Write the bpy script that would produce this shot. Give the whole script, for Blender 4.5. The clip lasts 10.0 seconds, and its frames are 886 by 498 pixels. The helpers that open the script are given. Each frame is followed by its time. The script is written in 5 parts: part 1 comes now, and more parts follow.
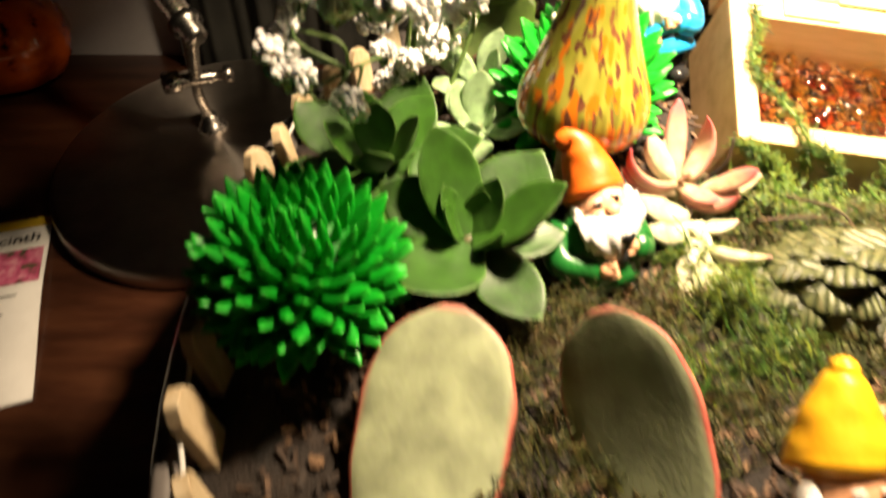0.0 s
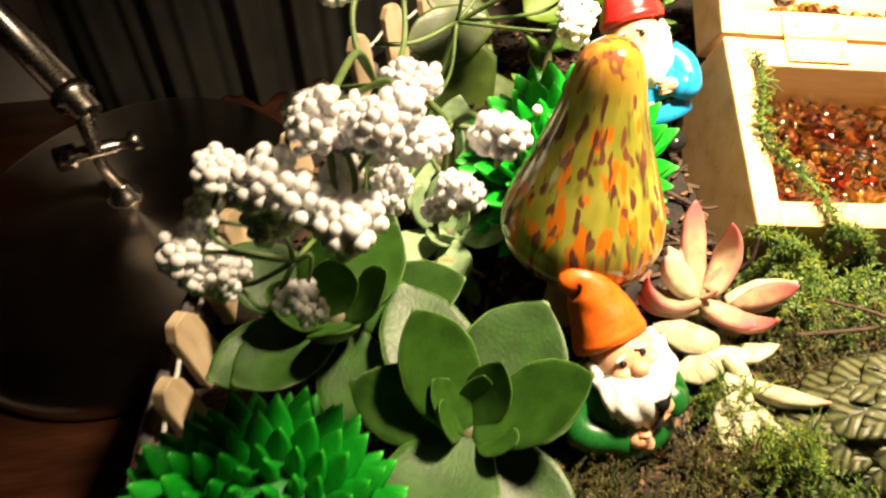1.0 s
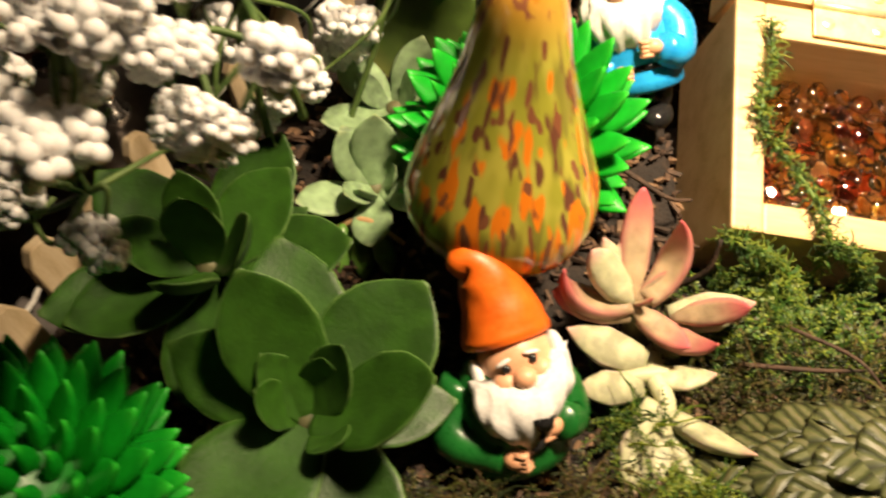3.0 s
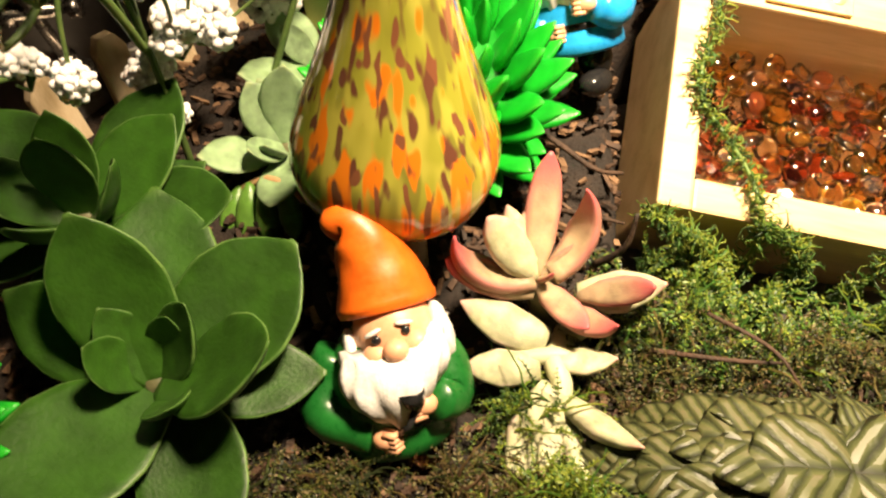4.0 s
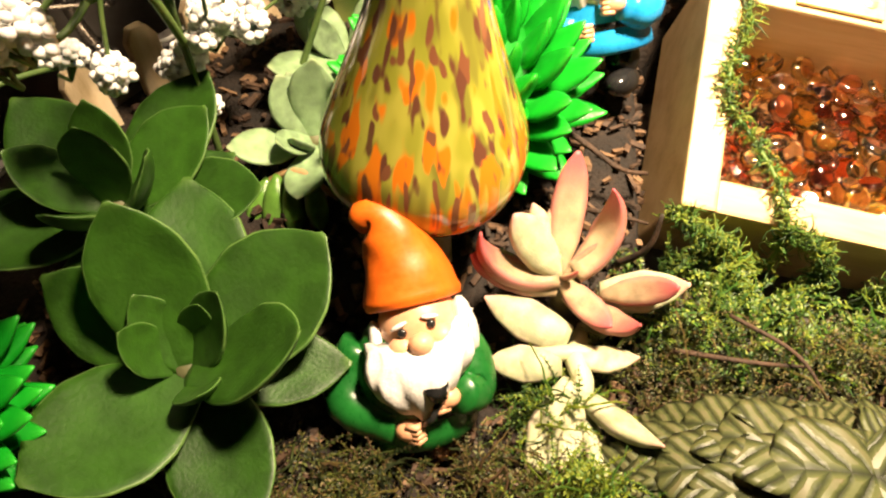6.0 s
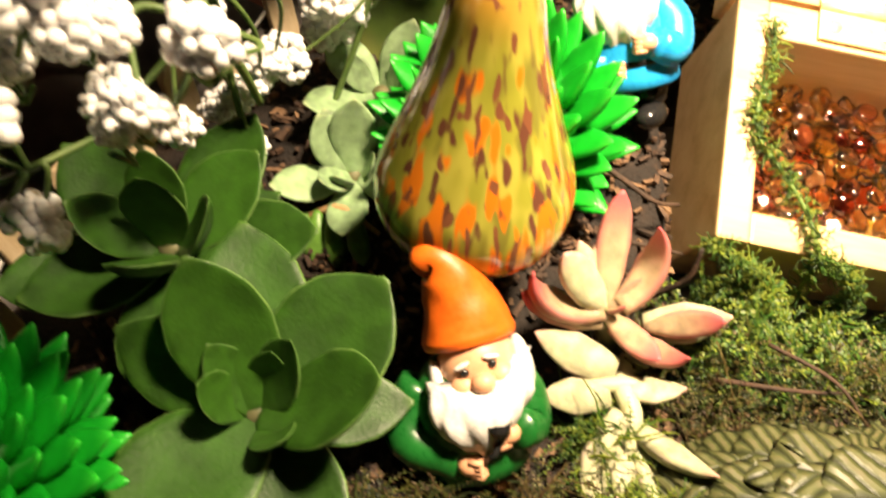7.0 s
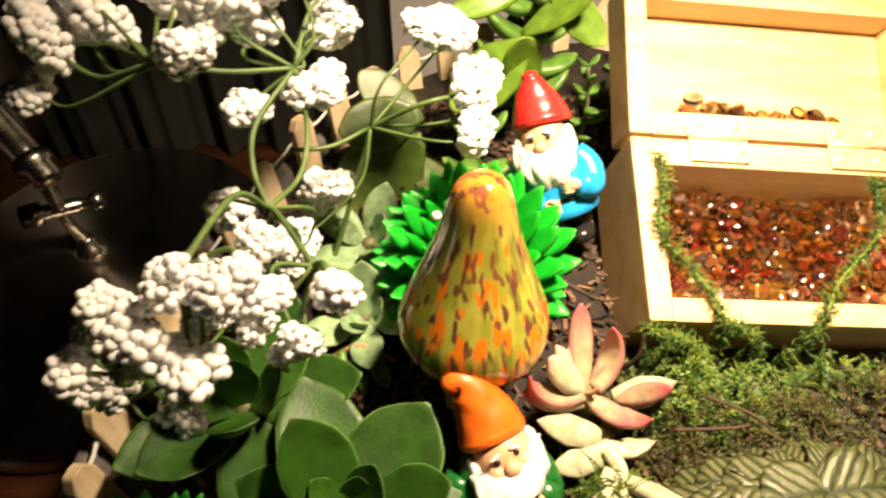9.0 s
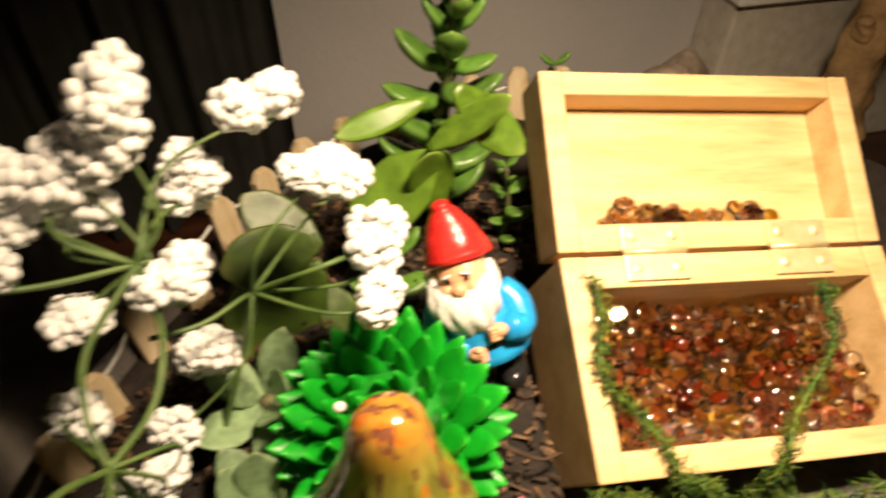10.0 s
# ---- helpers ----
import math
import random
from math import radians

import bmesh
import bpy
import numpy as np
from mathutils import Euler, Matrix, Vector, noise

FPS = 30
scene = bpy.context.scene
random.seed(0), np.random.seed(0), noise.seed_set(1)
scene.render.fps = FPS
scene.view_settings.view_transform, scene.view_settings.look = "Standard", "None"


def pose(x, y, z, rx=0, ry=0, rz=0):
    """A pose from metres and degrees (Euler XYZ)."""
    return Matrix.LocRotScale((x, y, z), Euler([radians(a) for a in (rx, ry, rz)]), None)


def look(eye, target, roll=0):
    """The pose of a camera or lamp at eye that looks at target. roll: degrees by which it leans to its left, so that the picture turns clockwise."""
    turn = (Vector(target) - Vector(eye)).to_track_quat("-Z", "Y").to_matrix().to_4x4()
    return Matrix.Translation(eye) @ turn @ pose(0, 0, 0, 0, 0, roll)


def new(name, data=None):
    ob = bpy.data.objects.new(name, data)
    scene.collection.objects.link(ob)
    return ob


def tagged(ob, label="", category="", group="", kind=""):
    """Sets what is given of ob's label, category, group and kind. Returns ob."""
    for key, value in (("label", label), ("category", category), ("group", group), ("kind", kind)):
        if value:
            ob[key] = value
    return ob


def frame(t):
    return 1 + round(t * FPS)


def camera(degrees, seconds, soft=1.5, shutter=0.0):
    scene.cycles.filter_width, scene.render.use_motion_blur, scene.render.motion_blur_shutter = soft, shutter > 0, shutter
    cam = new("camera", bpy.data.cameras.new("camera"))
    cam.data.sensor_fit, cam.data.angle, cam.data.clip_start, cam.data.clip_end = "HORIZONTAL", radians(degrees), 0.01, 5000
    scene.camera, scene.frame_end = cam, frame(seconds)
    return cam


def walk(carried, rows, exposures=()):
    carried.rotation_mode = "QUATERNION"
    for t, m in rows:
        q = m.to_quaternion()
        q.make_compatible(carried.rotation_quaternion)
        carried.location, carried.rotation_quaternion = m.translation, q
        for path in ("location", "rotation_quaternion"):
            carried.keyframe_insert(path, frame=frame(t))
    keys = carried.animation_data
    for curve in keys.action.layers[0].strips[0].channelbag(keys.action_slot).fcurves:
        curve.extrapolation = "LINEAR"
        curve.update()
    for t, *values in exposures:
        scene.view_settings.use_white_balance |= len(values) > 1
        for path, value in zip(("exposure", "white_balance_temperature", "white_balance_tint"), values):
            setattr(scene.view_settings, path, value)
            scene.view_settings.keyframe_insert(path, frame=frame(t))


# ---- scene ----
cam = camera(67.0, 10.0, soft=2.2, shutter=0.6)
BASE = pose(0, 0, 0.09, -10, 0, 0)
PATH = [
    (0, (0.019, 0.021, 0.222), (0.027, 1.725, -0.826), 0.4),
    (0.3, (0.011, 0.053, 0.238), (0.048, 1.747, -0.824), -0.1),
    (0.5, (0.011, 0.066, 0.242), (0.048, 1.744, -0.846), -0.6),
    (1, (0.011, 0.106, 0.253), (0.179, 1.727, -0.905), -2.6),
    (1.5, (0.011, 0.119, 0.245), (0.211, 1.71, -0.95), -2.3),
    (2, (0.018, 0.128, 0.253), (0.169, 1.699, -0.976), -1.8),
    (2.5, (0.035, 0.131, 0.242), (0.112, 1.717, -0.975), 0.4),
    (3, (0.064, 0.13, 0.234), (0.041, 1.693, -1.014), 1.1),
    (3.2, (0.074, 0.132, 0.23), (0.043, 1.697, -1.014), 1.1),
    (4.5, (0.102, 0.141, 0.22), (0.009, 1.657, -1.082), 3.5),
    (5, (0.099, 0.138, 0.224), (-0.009, 1.661, -1.067), 3.3),
    (6.5, (0.089, 0.138, 0.222), (-0.008, 1.655, -1.078), 2.9),
    (7, (0.076, 0.138, 0.233), (0.019, 1.666, -1.056), 3.3),
    (7.4, (0.0593, 0.1423, 0.2461), (0.019, 1.614, -0.955), 2.37),
    (8, (0.0255, 0.144, 0.2665), (0.066, 1.675, -0.886), 0.5),
    (8.2, (0.0228, 0.146, 0.2716), (0.098, 1.67, -0.861), 0.06),
    (8.6, (0.0388, 0.1284, 0.2794), (0.227, 1.677, -0.805), -1.55),
    (8.9, (0.0506, 0.1033, 0.2851), (0.214, 1.675, -0.77), -1.74),
    (9.2, (0.0424, 0.1081, 0.2881), (0.189, 1.666, -0.789), -1.18),
    (9.5, (0.0405, 0.1427, 0.3001), (0.276, 1.73, -0.718), -2.75),
    (10, (0.0687, 0.1703, 0.3113), (0.418, 1.704, -0.754), -1.91),
]
EXPOSURES = [(0.0, 0.5), (0.5, 0.25), (1.0, -0.15), (1.5, -0.5), (2.5, -0.85), (3.2, -0.95), (4.5, -0.28), (5.0, -0.28), (6.5, -0.28), (7.5, -0.35), (8.5, -0.1), (9.2, -0.65), (10.0, -1.25)]
walk(cam, [(t, BASE @ look(eye, target, roll)) for t, eye, target, roll in PATH], EXPOSURES)

# ---- light ----
world = bpy.data.worlds.new("world")
world.use_nodes = True
world.node_tree.nodes["Background"].inputs["Color"].default_value = (1.0, 0.86, 0.7, 1)
world.node_tree.nodes["Background"].inputs["Strength"].default_value = 0.0015
scene.world = world


def area_lamp(name, eye, target, size, watts, colour, spread):
    data = bpy.data.lights.new(name, "AREA")
    data.shape, data.size, data.energy, data.color = "DISK", size, watts, colour
    data.spread = radians(spread)
    ob = new(name, data)
    ob.matrix_world = look(eye, target)
    return ob


area_lamp("desk_lamp_light", (0.186, 0.302, 0.5), (0.2, 0.35, 0.13), 0.055, 3.9, (1.0, 0.76, 0.5), 104)

# ---- helpers of this scene ----
V = Vector


def thing(name, label, category, group="", at=(0, 0, 0), kind=""):
    ob = new(name)
    ob.empty_display_size = 0.01
    ob.location = at
    return tagged(ob, label, category, group, kind)


def mesh_of(bm, name, smooth=True):
    me = bpy.data.meshes.new(name)
    bm.normal_update()
    bm.to_mesh(me)
    bm.free()
    if smooth:
        me.polygons.foreach_set("use_smooth", [True] * len(me.polygons))
    return me


def part(name, bm, material, parent=None, label="", smooth=True):
    """One mesh object; its coordinates are the world's."""
    me = mesh_of(bm, name, smooth) if isinstance(bm, bmesh.types.BMesh) else bm
    if material and not me.materials:
        for m in material if isinstance(material, (list, tuple)) else [material]:
            me.materials.append(m)
    ob = new(name, me)
    if parent:
        ob.parent = parent
        ob.matrix_parent_inverse = parent.matrix_basis.inverted()
    if label:
        ob["label"] = label
    return ob


def basis(at, z, front):
    """A frame at a point: z up the thing, -y its front."""
    z = V(z).normalized()
    y = -V(front)
    y = (y - z * y.dot(z)).normalized()
    x = y.cross(z)
    return Matrix.Translation(at) @ Matrix((x, y, z)).transposed().to_4x4()


def ring_mesh(bm, rings, mi=0, caps=True, rim=()):
    """Joins rings of points, each a list of the same length, into a skin."""
    vs = [[bm.verts.new(p) for p in r] for r in rings]
    n = len(vs[0])
    for a, b in zip(vs, vs[1:]):
        for j in range(n):
            f = bm.faces.new((a[j], a[(j + 1) % n], b[(j + 1) % n], b[j]))
            f.material_index = 1 if j in rim else mi
    if caps:
        for r, flip in ((vs[0], True), (vs[-1], False)):
            f = bm.faces.new(r[::-1] if flip else r)
            f.material_index = mi
    return vs


def lathe(bm, profile, m=Matrix(), seg=24, mi=0, wob=None, caps=True):
    rings = []
    for i, (r, z) in enumerate(profile):
        ring = []
        for j in range(seg):
            a = 2 * math.pi * j / seg
            p = V((r * math.cos(a), r * math.sin(a), z))
            if wob:
                p = wob(p, a, i / (len(profile) - 1))
            ring.append(m @ p)
        rings.append(ring)
    return ring_mesh(bm, rings, mi, caps)


def smooth_line(points, n):
    """n points along a Catmull-Rom line."""
    P = [V(p) for p in points]
    P = [2 * P[0] - P[1]] + P + [2 * P[-1] - P[-2]]
    out = []
    for i in range(n):
        s = i / (n - 1) * (len(P) - 3)
        k = min(int(s), len(P) - 4)
        t = s - k
        a, b, c, d = P[k:k + 4]
        out.append(0.5 * (2 * b + (c - a) * t + (2 * a - 5 * b + 4 * c - d) * t * t + (3 * b - a - 3 * c + d) * t ** 3))
    return out


def tube(bm, points, radii, seg=8, mi=0, n=0, caps=True):
    P = smooth_line(points, n) if n else [V(p) for p in points]
    if not isinstance(radii, (list, tuple)):
        radii = [radii]
    rings, side = [], None
    for i, p in enumerate(P):
        d = (P[min(i + 1, len(P) - 1)] - P[max(i - 1, 0)]).normalized()
        if side is None:
            side = d.orthogonal().normalized()
        side = (side - d * side.dot(d)).normalized()
        up = d.cross(side)
        s = i / max(1, len(P) - 1) * (len(radii) - 1)
        k = min(int(s), max(0, len(radii) - 2))
        r = radii[k] if len(radii) == 1 else radii[k] * (1 - s + k) + radii[k + 1] * (s - k)
        rings.append([p + r * (side * math.cos(2 * math.pi * j / seg) + up * math.sin(2 * math.pi * j / seg)) for j in range(seg)])
    ring_mesh(bm, rings, mi, caps)


def blob(bm, at, radii, mi=0, m=Matrix(), u=12, v=8, rough=0.0, freq=200.0):
    """An ellipsoid, uneven where rough is set."""
    rings = []
    for i in range(v + 1):
        th = math.pi * (0.02 + 0.96 * i / v)
        ring = []
        for j in range(u):
            a = 2 * math.pi * j / u
            d = V((math.sin(th) * math.cos(a), math.sin(th) * math.sin(a), -math.cos(th)))
            p = V((at[0] + d.x * radii[0], at[1] + d.y * radii[1], at[2] + d.z * radii[2]))
            if rough:
                p += d * rough * noise.noise(p * freq)
            ring.append(m @ p)
        rings.append(ring)
    ring_mesh(bm, rings, mi)


def box(bm, lo, hi, m=Matrix(), bevel=0.0, mi=0):
    lo, hi = V(lo), V(hi)
    r = bmesh.ops.create_cube(bm, size=1.0)
    for v in r["verts"]:
        v.co = V([(a + b) / 2 + c * (b - a) for a, b, c in zip(lo, hi, v.co)])
    if bevel:
        es = {e for v in r["verts"] for e in v.link_edges}
        out = bmesh.ops.bevel(bm, geom=list(es), offset=bevel, segments=2, affect="EDGES", profile=0.6)
        vs = {v for f in out["faces"] for v in f.verts} | {v for v in r["verts"] if v.is_valid}
    else:
        vs = r["verts"]
    for v in vs:
        v.co = m @ v.co


SHAPES = {
    "obovate": ([0, .12, .35, .56, .76, .9, .96, 1], [.4, .58, .92, 1, .83, .46, .18, .015]),
    "spike": ([0, .25, .5, .75, .9, 1], [.45, .85, 1, .7, .36, .03]),
    "oval": ([0, .08, .3, .6, .82, .94, 1], [.22, .45, .9, 1, .78, .42, .06]),
    "paddle": ([0, .1, .35, .65, .85, .95, 1], [.5, .72, .95, 1, .82, .5, .08]),
    "lance": ([0, .2, .5, .78, .93, 1], [.6, .85, 1, .62, .25, .04]),
}
leaf_cache = {}


def leaf_mesh(shape, width, thick, curl=0.3, cup=0.1, material=None, n=16, k=12, wave=0.0, rim=None):
    """A fleshy leaf one unit long on +x, upper side +z."""
    key = (shape, width, thick, curl, cup, material.name, wave)
    if key in leaf_cache:
        return leaf_cache[key]
    us, ws = SHAPES[shape]
    fine = np.linspace(0, 1, 81)
    prof = np.interp(fine, us, ws)
    ker = np.ones(7) / 7
    prof2 = np.convolve(np.pad(prof, 3, mode="edge"), ker, "valid")
    prof2[-1], prof2[-3:] = 0.015, np.minimum(prof2[-3:], prof[-3:] + 0.05)
    rings, c = [], V((0, 0, 0))
    for i in range(n + 1):
        u = i / n
        u = 1 - (1 - u) ** 1.25
        th = curl * (u - 0.35) * 2
        if i:
            c = c + V((math.cos(th), 0, math.sin(th))) * (u - last)
        last = u
        w = width * float(np.interp(u, fine, prof2)) / 2
        t = thick / 2 * min(1, w / (width / 2) + 0.1) * (1.25 - 0.6 * u)
        ring = []
        for j in range(k):
            a = 2 * math.pi * j / k
            y = w * math.cos(a)
            h = t * math.sin(a) * (1 if math.sin(a) > 0 else 1.3) + cup * width * (y / (width / 2)) ** 2
            h += wave * math.sin(u * 9 + (2 if y > 0 else 0)) * abs(y)
            ring.append(c + V((-math.sin(th) * h, y, math.cos(th) * h)))
        rings.append(ring)
    tip = c
    ang = math.atan2(tip.z, tip.x)
    m = Matrix.Scale(1 / tip.length, 4) @ Matrix.Rotation(ang, 4, "Y")
    bm = bmesh.new()
    ring_mesh(bm, [[m @ p for p in r] for r in rings], rim=(0, k - 1, k // 2, k // 2 - 1) if rim else ())
    bmesh.ops.recalc_face_normals(bm, faces=bm.faces)
    me = mesh_of(bm, "leaf")
    me.materials.append(material)
    if rim:
        me.materials.append(rim)
    leaf_cache[key] = me
    return me


def leaf_to(me, parent, base, tip, up=(0, 0, 1), wide=1.0, name="leaf", label=""):
    """A leaf from its base to its tip, upper side to up."""
    base, tip = V(base), V(tip)
    x = (tip - base).normalized()
    y = V(up).cross(x)
    y = y.normalized() if y.length > 1e-5 else x.orthogonal().normalized()
    z = x.cross(y)
    L = (tip - base).length
    ob = part(name, me, None, parent, label)
    ob.matrix_basis = Matrix.Translation(base) @ Matrix((x, y, z)).transposed().to_4x4() @ Matrix.Diagonal((L, L * wide, L, 1))
    return ob


# ---- materials ----
def shader(name):
    m = bpy.data.materials.new(name)
    m.use_nodes = True
    return m, m.node_tree.nodes, m.node_tree.links, m.node_tree.nodes["Principled BSDF"]


def ramp(nodes, stops):
    r = nodes.new("ShaderNodeValToRGB")
    e = r.color_ramp.elements
    while len(e) < len(stops):
        e.new(0.5)
    for k, (p, c) in zip(e, stops):
        k.position, k.color = p, (*c, 1)
    return r


def noise_of(nodes, links, scale, detail=4, stretch=None, coord="Object"):
    tc = nodes.new("ShaderNodeTexCoord")
    n = nodes.new("ShaderNodeTexNoise")
    n.inputs["Scale"].default_value, n.inputs["Detail"].default_value = scale, detail
    if stretch:
        mp = nodes.new("ShaderNodeMapping")
        mp.inputs["Scale"].default_value = stretch
        links.new(tc.outputs[coord], mp.inputs["Vector"])
        links.new(mp.outputs["Vector"], n.inputs["Vector"])
    else:
        links.new(tc.outputs[coord], n.inputs["Vector"])
    return n


def surface(name, stops, rough=0.5, scale=60.0, fine=400.0, bump=0.15, depth=0.0005, stretch=None, metal=0.0, coat=0.0, sss=0.0, rvar=0.12, island=False, coord="Object", spec=0.5):
    """Colour by coarse noise over a ramp, relief and gloss by a finer one."""
    m, nodes, links, p = shader(name)
    a = noise_of(nodes, links, scale, 5, stretch, coord)
    b = noise_of(nodes, links, fine, 6, stretch, coord)
    mix = nodes.new("ShaderNodeMath")
    mix.operation = "MULTIPLY_ADD"
    links.new(b.outputs["Fac"], mix.inputs[0])
    mix.inputs[1].default_value = 0.35
    if island:
        g = nodes.new("ShaderNodeNewGeometry")
        sc = nodes.new("ShaderNodeMath")
        sc.operation = "MULTIPLY_ADD"
        links.new(g.outputs["Random Per Island"], sc.inputs[0])
        sc.inputs[1].default_value = 0.75
        links.new(a.outputs["Fac"], sc.inputs[2])
        sb = nodes.new("ShaderNodeMath")
        sb.operation = "SUBTRACT"
        links.new(sc.outputs[0], sb.inputs[0])
        sb.inputs[1].default_value = 0.5
        links.new(sb.outputs[0], mix.inputs[2])
    else:
        sb = nodes.new("ShaderNodeMath")
        sb.operation = "SUBTRACT"
        links.new(a.outputs["Fac"], sb.inputs[0])
        sb.inputs[1].default_value = 0.17
        links.new(sb.outputs[0], mix.inputs[2])
    r = ramp(nodes, stops)
    links.new(mix.outputs[0], r.inputs["Fac"])
    links.new(r.outputs["Color"], p.inputs["Base Color"])
    rr = nodes.new("ShaderNodeMapRange")
    rr.inputs["To Min"].default_value, rr.inputs["To Max"].default_value = max(0.02, rough - rvar), min(1, rough + rvar)
    links.new(b.outputs["Fac"], rr.inputs["Value"])
    links.new(rr.outputs["Result"], p.inputs["Roughness"])
    if bump:
        bp = nodes.new("ShaderNodeBump")
        bp.inputs["Strength"].default_value, bp.inputs["Distance"].default_value = bump, depth
        links.new(b.outputs["Fac"], bp.inputs["Height"])
        links.new(bp.outputs["Normal"], p.inputs["Normal"])
    p.inputs["Metallic"].default_value = metal
    p.inputs["Coat Weight"].default_value = coat
    p.inputs["Specular IOR Level"].default_value = spec
    if sss:
        p.inputs["Subsurface Weight"].default_value = sss
        p.inputs["Subsurface Scale"].default_value = 0.0012
        p.inputs["Subsurface Radius"].default_value = (1.0, 0.9, 0.8)
    return m


def leaf_skin(name, body, edge, tip, rough=0.4, tip_at=0.8, edge_at=0.75, sss=0.15, coat=0.0, vary=0.38):
    """Leaf colour with a tinted rim and tip, along the leaf's own length and width."""
    m, nodes, links, p = shader(name)
    tc = nodes.new("ShaderNodeTexCoord")
    sep = nodes.new("ShaderNodeSeparateXYZ")
    links.new(tc.outputs["Generated"], sep.inputs[0])
    n = noise_of(nodes, links, 5.0, 6)
    info = nodes.new("ShaderNodeObjectInfo")
    r0 = ramp(nodes, [(0.3, [c * (1 - vary) for c in body]), (0.55, body), (0.8, [min(1, c * (1 + vary)) for c in body])])
    ad = nodes.new("ShaderNodeMath")
    ad.operation = "MULTIPLY_ADD"
    links.new(info.outputs["Random"], ad.inputs[0])
    ad.inputs[1].default_value = 0.3
    sub = nodes.new("ShaderNodeMath")
    sub.operation = "SUBTRACT"
    links.new(n.outputs["Fac"], sub.inputs[0])
    sub.inputs[1].default_value = 0.15
    links.new(sub.outputs[0], ad.inputs[2])
    links.new(ad.outputs[0], r0.inputs["Fac"])

    def rise(value, lo, hi):
        k = nodes.new("ShaderNodeMapRange")
        k.interpolation_type = "SMOOTHSTEP"
        k.inputs["From Min"].default_value, k.inputs["From Max"].default_value = lo, hi
        links.new(value, k.inputs["Value"])
        return k.outputs["Result"]

    def mixed(fac, a, b):
        k = nodes.new("ShaderNodeMix")
        k.data_type = "RGBA"
        links.new(fac, k.inputs[0])
        links.new(a, k.inputs[6])
        k.inputs[7].default_value = (*b, 1)
        return k.outputs[2]
    off = nodes.new("ShaderNodeMath")
    off.operation = "SUBTRACT"
    links.new(sep.outputs["Y"], off.inputs[0])
    off.inputs[1].default_value = 0.5
    ab = nodes.new("ShaderNodeMath")
    ab.operation = "ABSOLUTE"
    links.new(off.outputs[0], ab.inputs[0])
    c = mixed(rise(ab.outputs[0], edge_at * 0.5, 0.5), r0.outputs["Color"], edge)
    c = mixed(rise(sep.outputs["X"], tip_at, 1.0), c, tip)
    links.new(c, p.inputs["Base Color"])
    fine = noise_of(nodes, links, 40.0, 5)
    bp = nodes.new("ShaderNodeBump")
    bp.inputs["Strength"].default_value, bp.inputs["Distance"].default_value = 0.25, 0.0005
    links.new(fine.outputs["Fac"], bp.inputs["Height"])
    links.new(bp.outputs["Normal"], p.inputs["Normal"])
    rr = nodes.new("ShaderNodeMapRange")
    rr.inputs["To Min"].default_value, rr.inputs["To Max"].default_value = rough - 0.1, rough + 0.15
    links.new(fine.outputs["Fac"], rr.inputs["Value"])
    links.new(rr.outputs["Result"], p.inputs["Roughness"])
    p.inputs["Subsurface Weight"].default_value, p.inputs["Subsurface Scale"].default_value = sss, 0.002
    p.inputs["Subsurface Radius"].default_value = (0.7, 1.0, 0.3)
    p.inputs["Coat Weight"].default_value = coat
    p.inputs["Specular IOR Level"].default_value = 0.4
    return m


M_SOIL = surface("soil", [(0.3, (0.006, 0.004, 0.0025)), (0.6, (0.018, 0.011, 0.007)), (0.8, (0.045, 0.027, 0.016))], 0.85, 90, 700, 0.8, 0.002)
M_BARK = surface("bark", [(0.25, (0.016, 0.009, 0.005)), (0.6, (0.065, 0.034, 0.018)), (0.92, (0.2, 0.115, 0.058))], 0.75, 120, 900, 0.6, 0.001, island=True)
M_MOSS = surface("moss", [(0.15, (0.007, 0.011, 0.003)), (0.4, (0.022, 0.034, 0.005)), (0.6, (0.07, 0.085, 0.01)), (0.75, (0.11, 0.08, 0.022)), (0.95, (0.05, 0.026, 0.011))], 0.6, 40, 300, 0, island=True)
M_MOSS_BRIGHT = surface("bright_moss", [(0.2, (0.012, 0.034, 0.005)), (0.5, (0.036, 0.105, 0.009)), (0.85, (0.15, 0.19, 0.014))], 0.55, 40, 300, 0, island=True)
M_WOOD = surface("pale_pine", [(0.25, (0.5, 0.31, 0.13)), (0.5, (0.66, 0.45, 0.22)), (0.8, (0.75, 0.55, 0.31))], 0.5, 25, 160, 0.12, 0.0004, stretch=(0.5, 4, 4))
M_POST = surface("fence_wood", [(0.25, (0.5, 0.37, 0.2)), (0.5, (0.64, 0.5, 0.31)), (0.8, (0.74, 0.62, 0.43))], 0.7, 60, 500, 0.3, 0.0004, stretch=(4, 4, 0.6))
M_TWINE = surface("white_twine", [(0.3, (0.6, 0.58, 0.54)), (0.7, (0.85, 0.84, 0.8))], 0.8, 300, 1500, 0.5, 0.0003)
M_TABLE = surface("dark_table_wood", [(0.25, (0.02, 0.007, 0.0035)), (0.5, (0.045, 0.015, 0.007)), (0.8, (0.085, 0.032, 0.014))], 0.35, 8, 60, 0.12, 0.0006, stretch=(1, 8, 8), coat=0.2)
M_WALL = surface("grey_wall", [(0.3, (0.55, 0.53, 0.53)), (0.7, (0.63, 0.61, 0.61))], 0.85, 6, 260, 0.25, 0.001)
M_CURTAIN = surface("dark_curtain", [(0.3, (0.01, 0.01, 0.008)), (0.7, (0.024, 0.024, 0.019))], 0.85, 30, 900, 0.3, 0.0006)
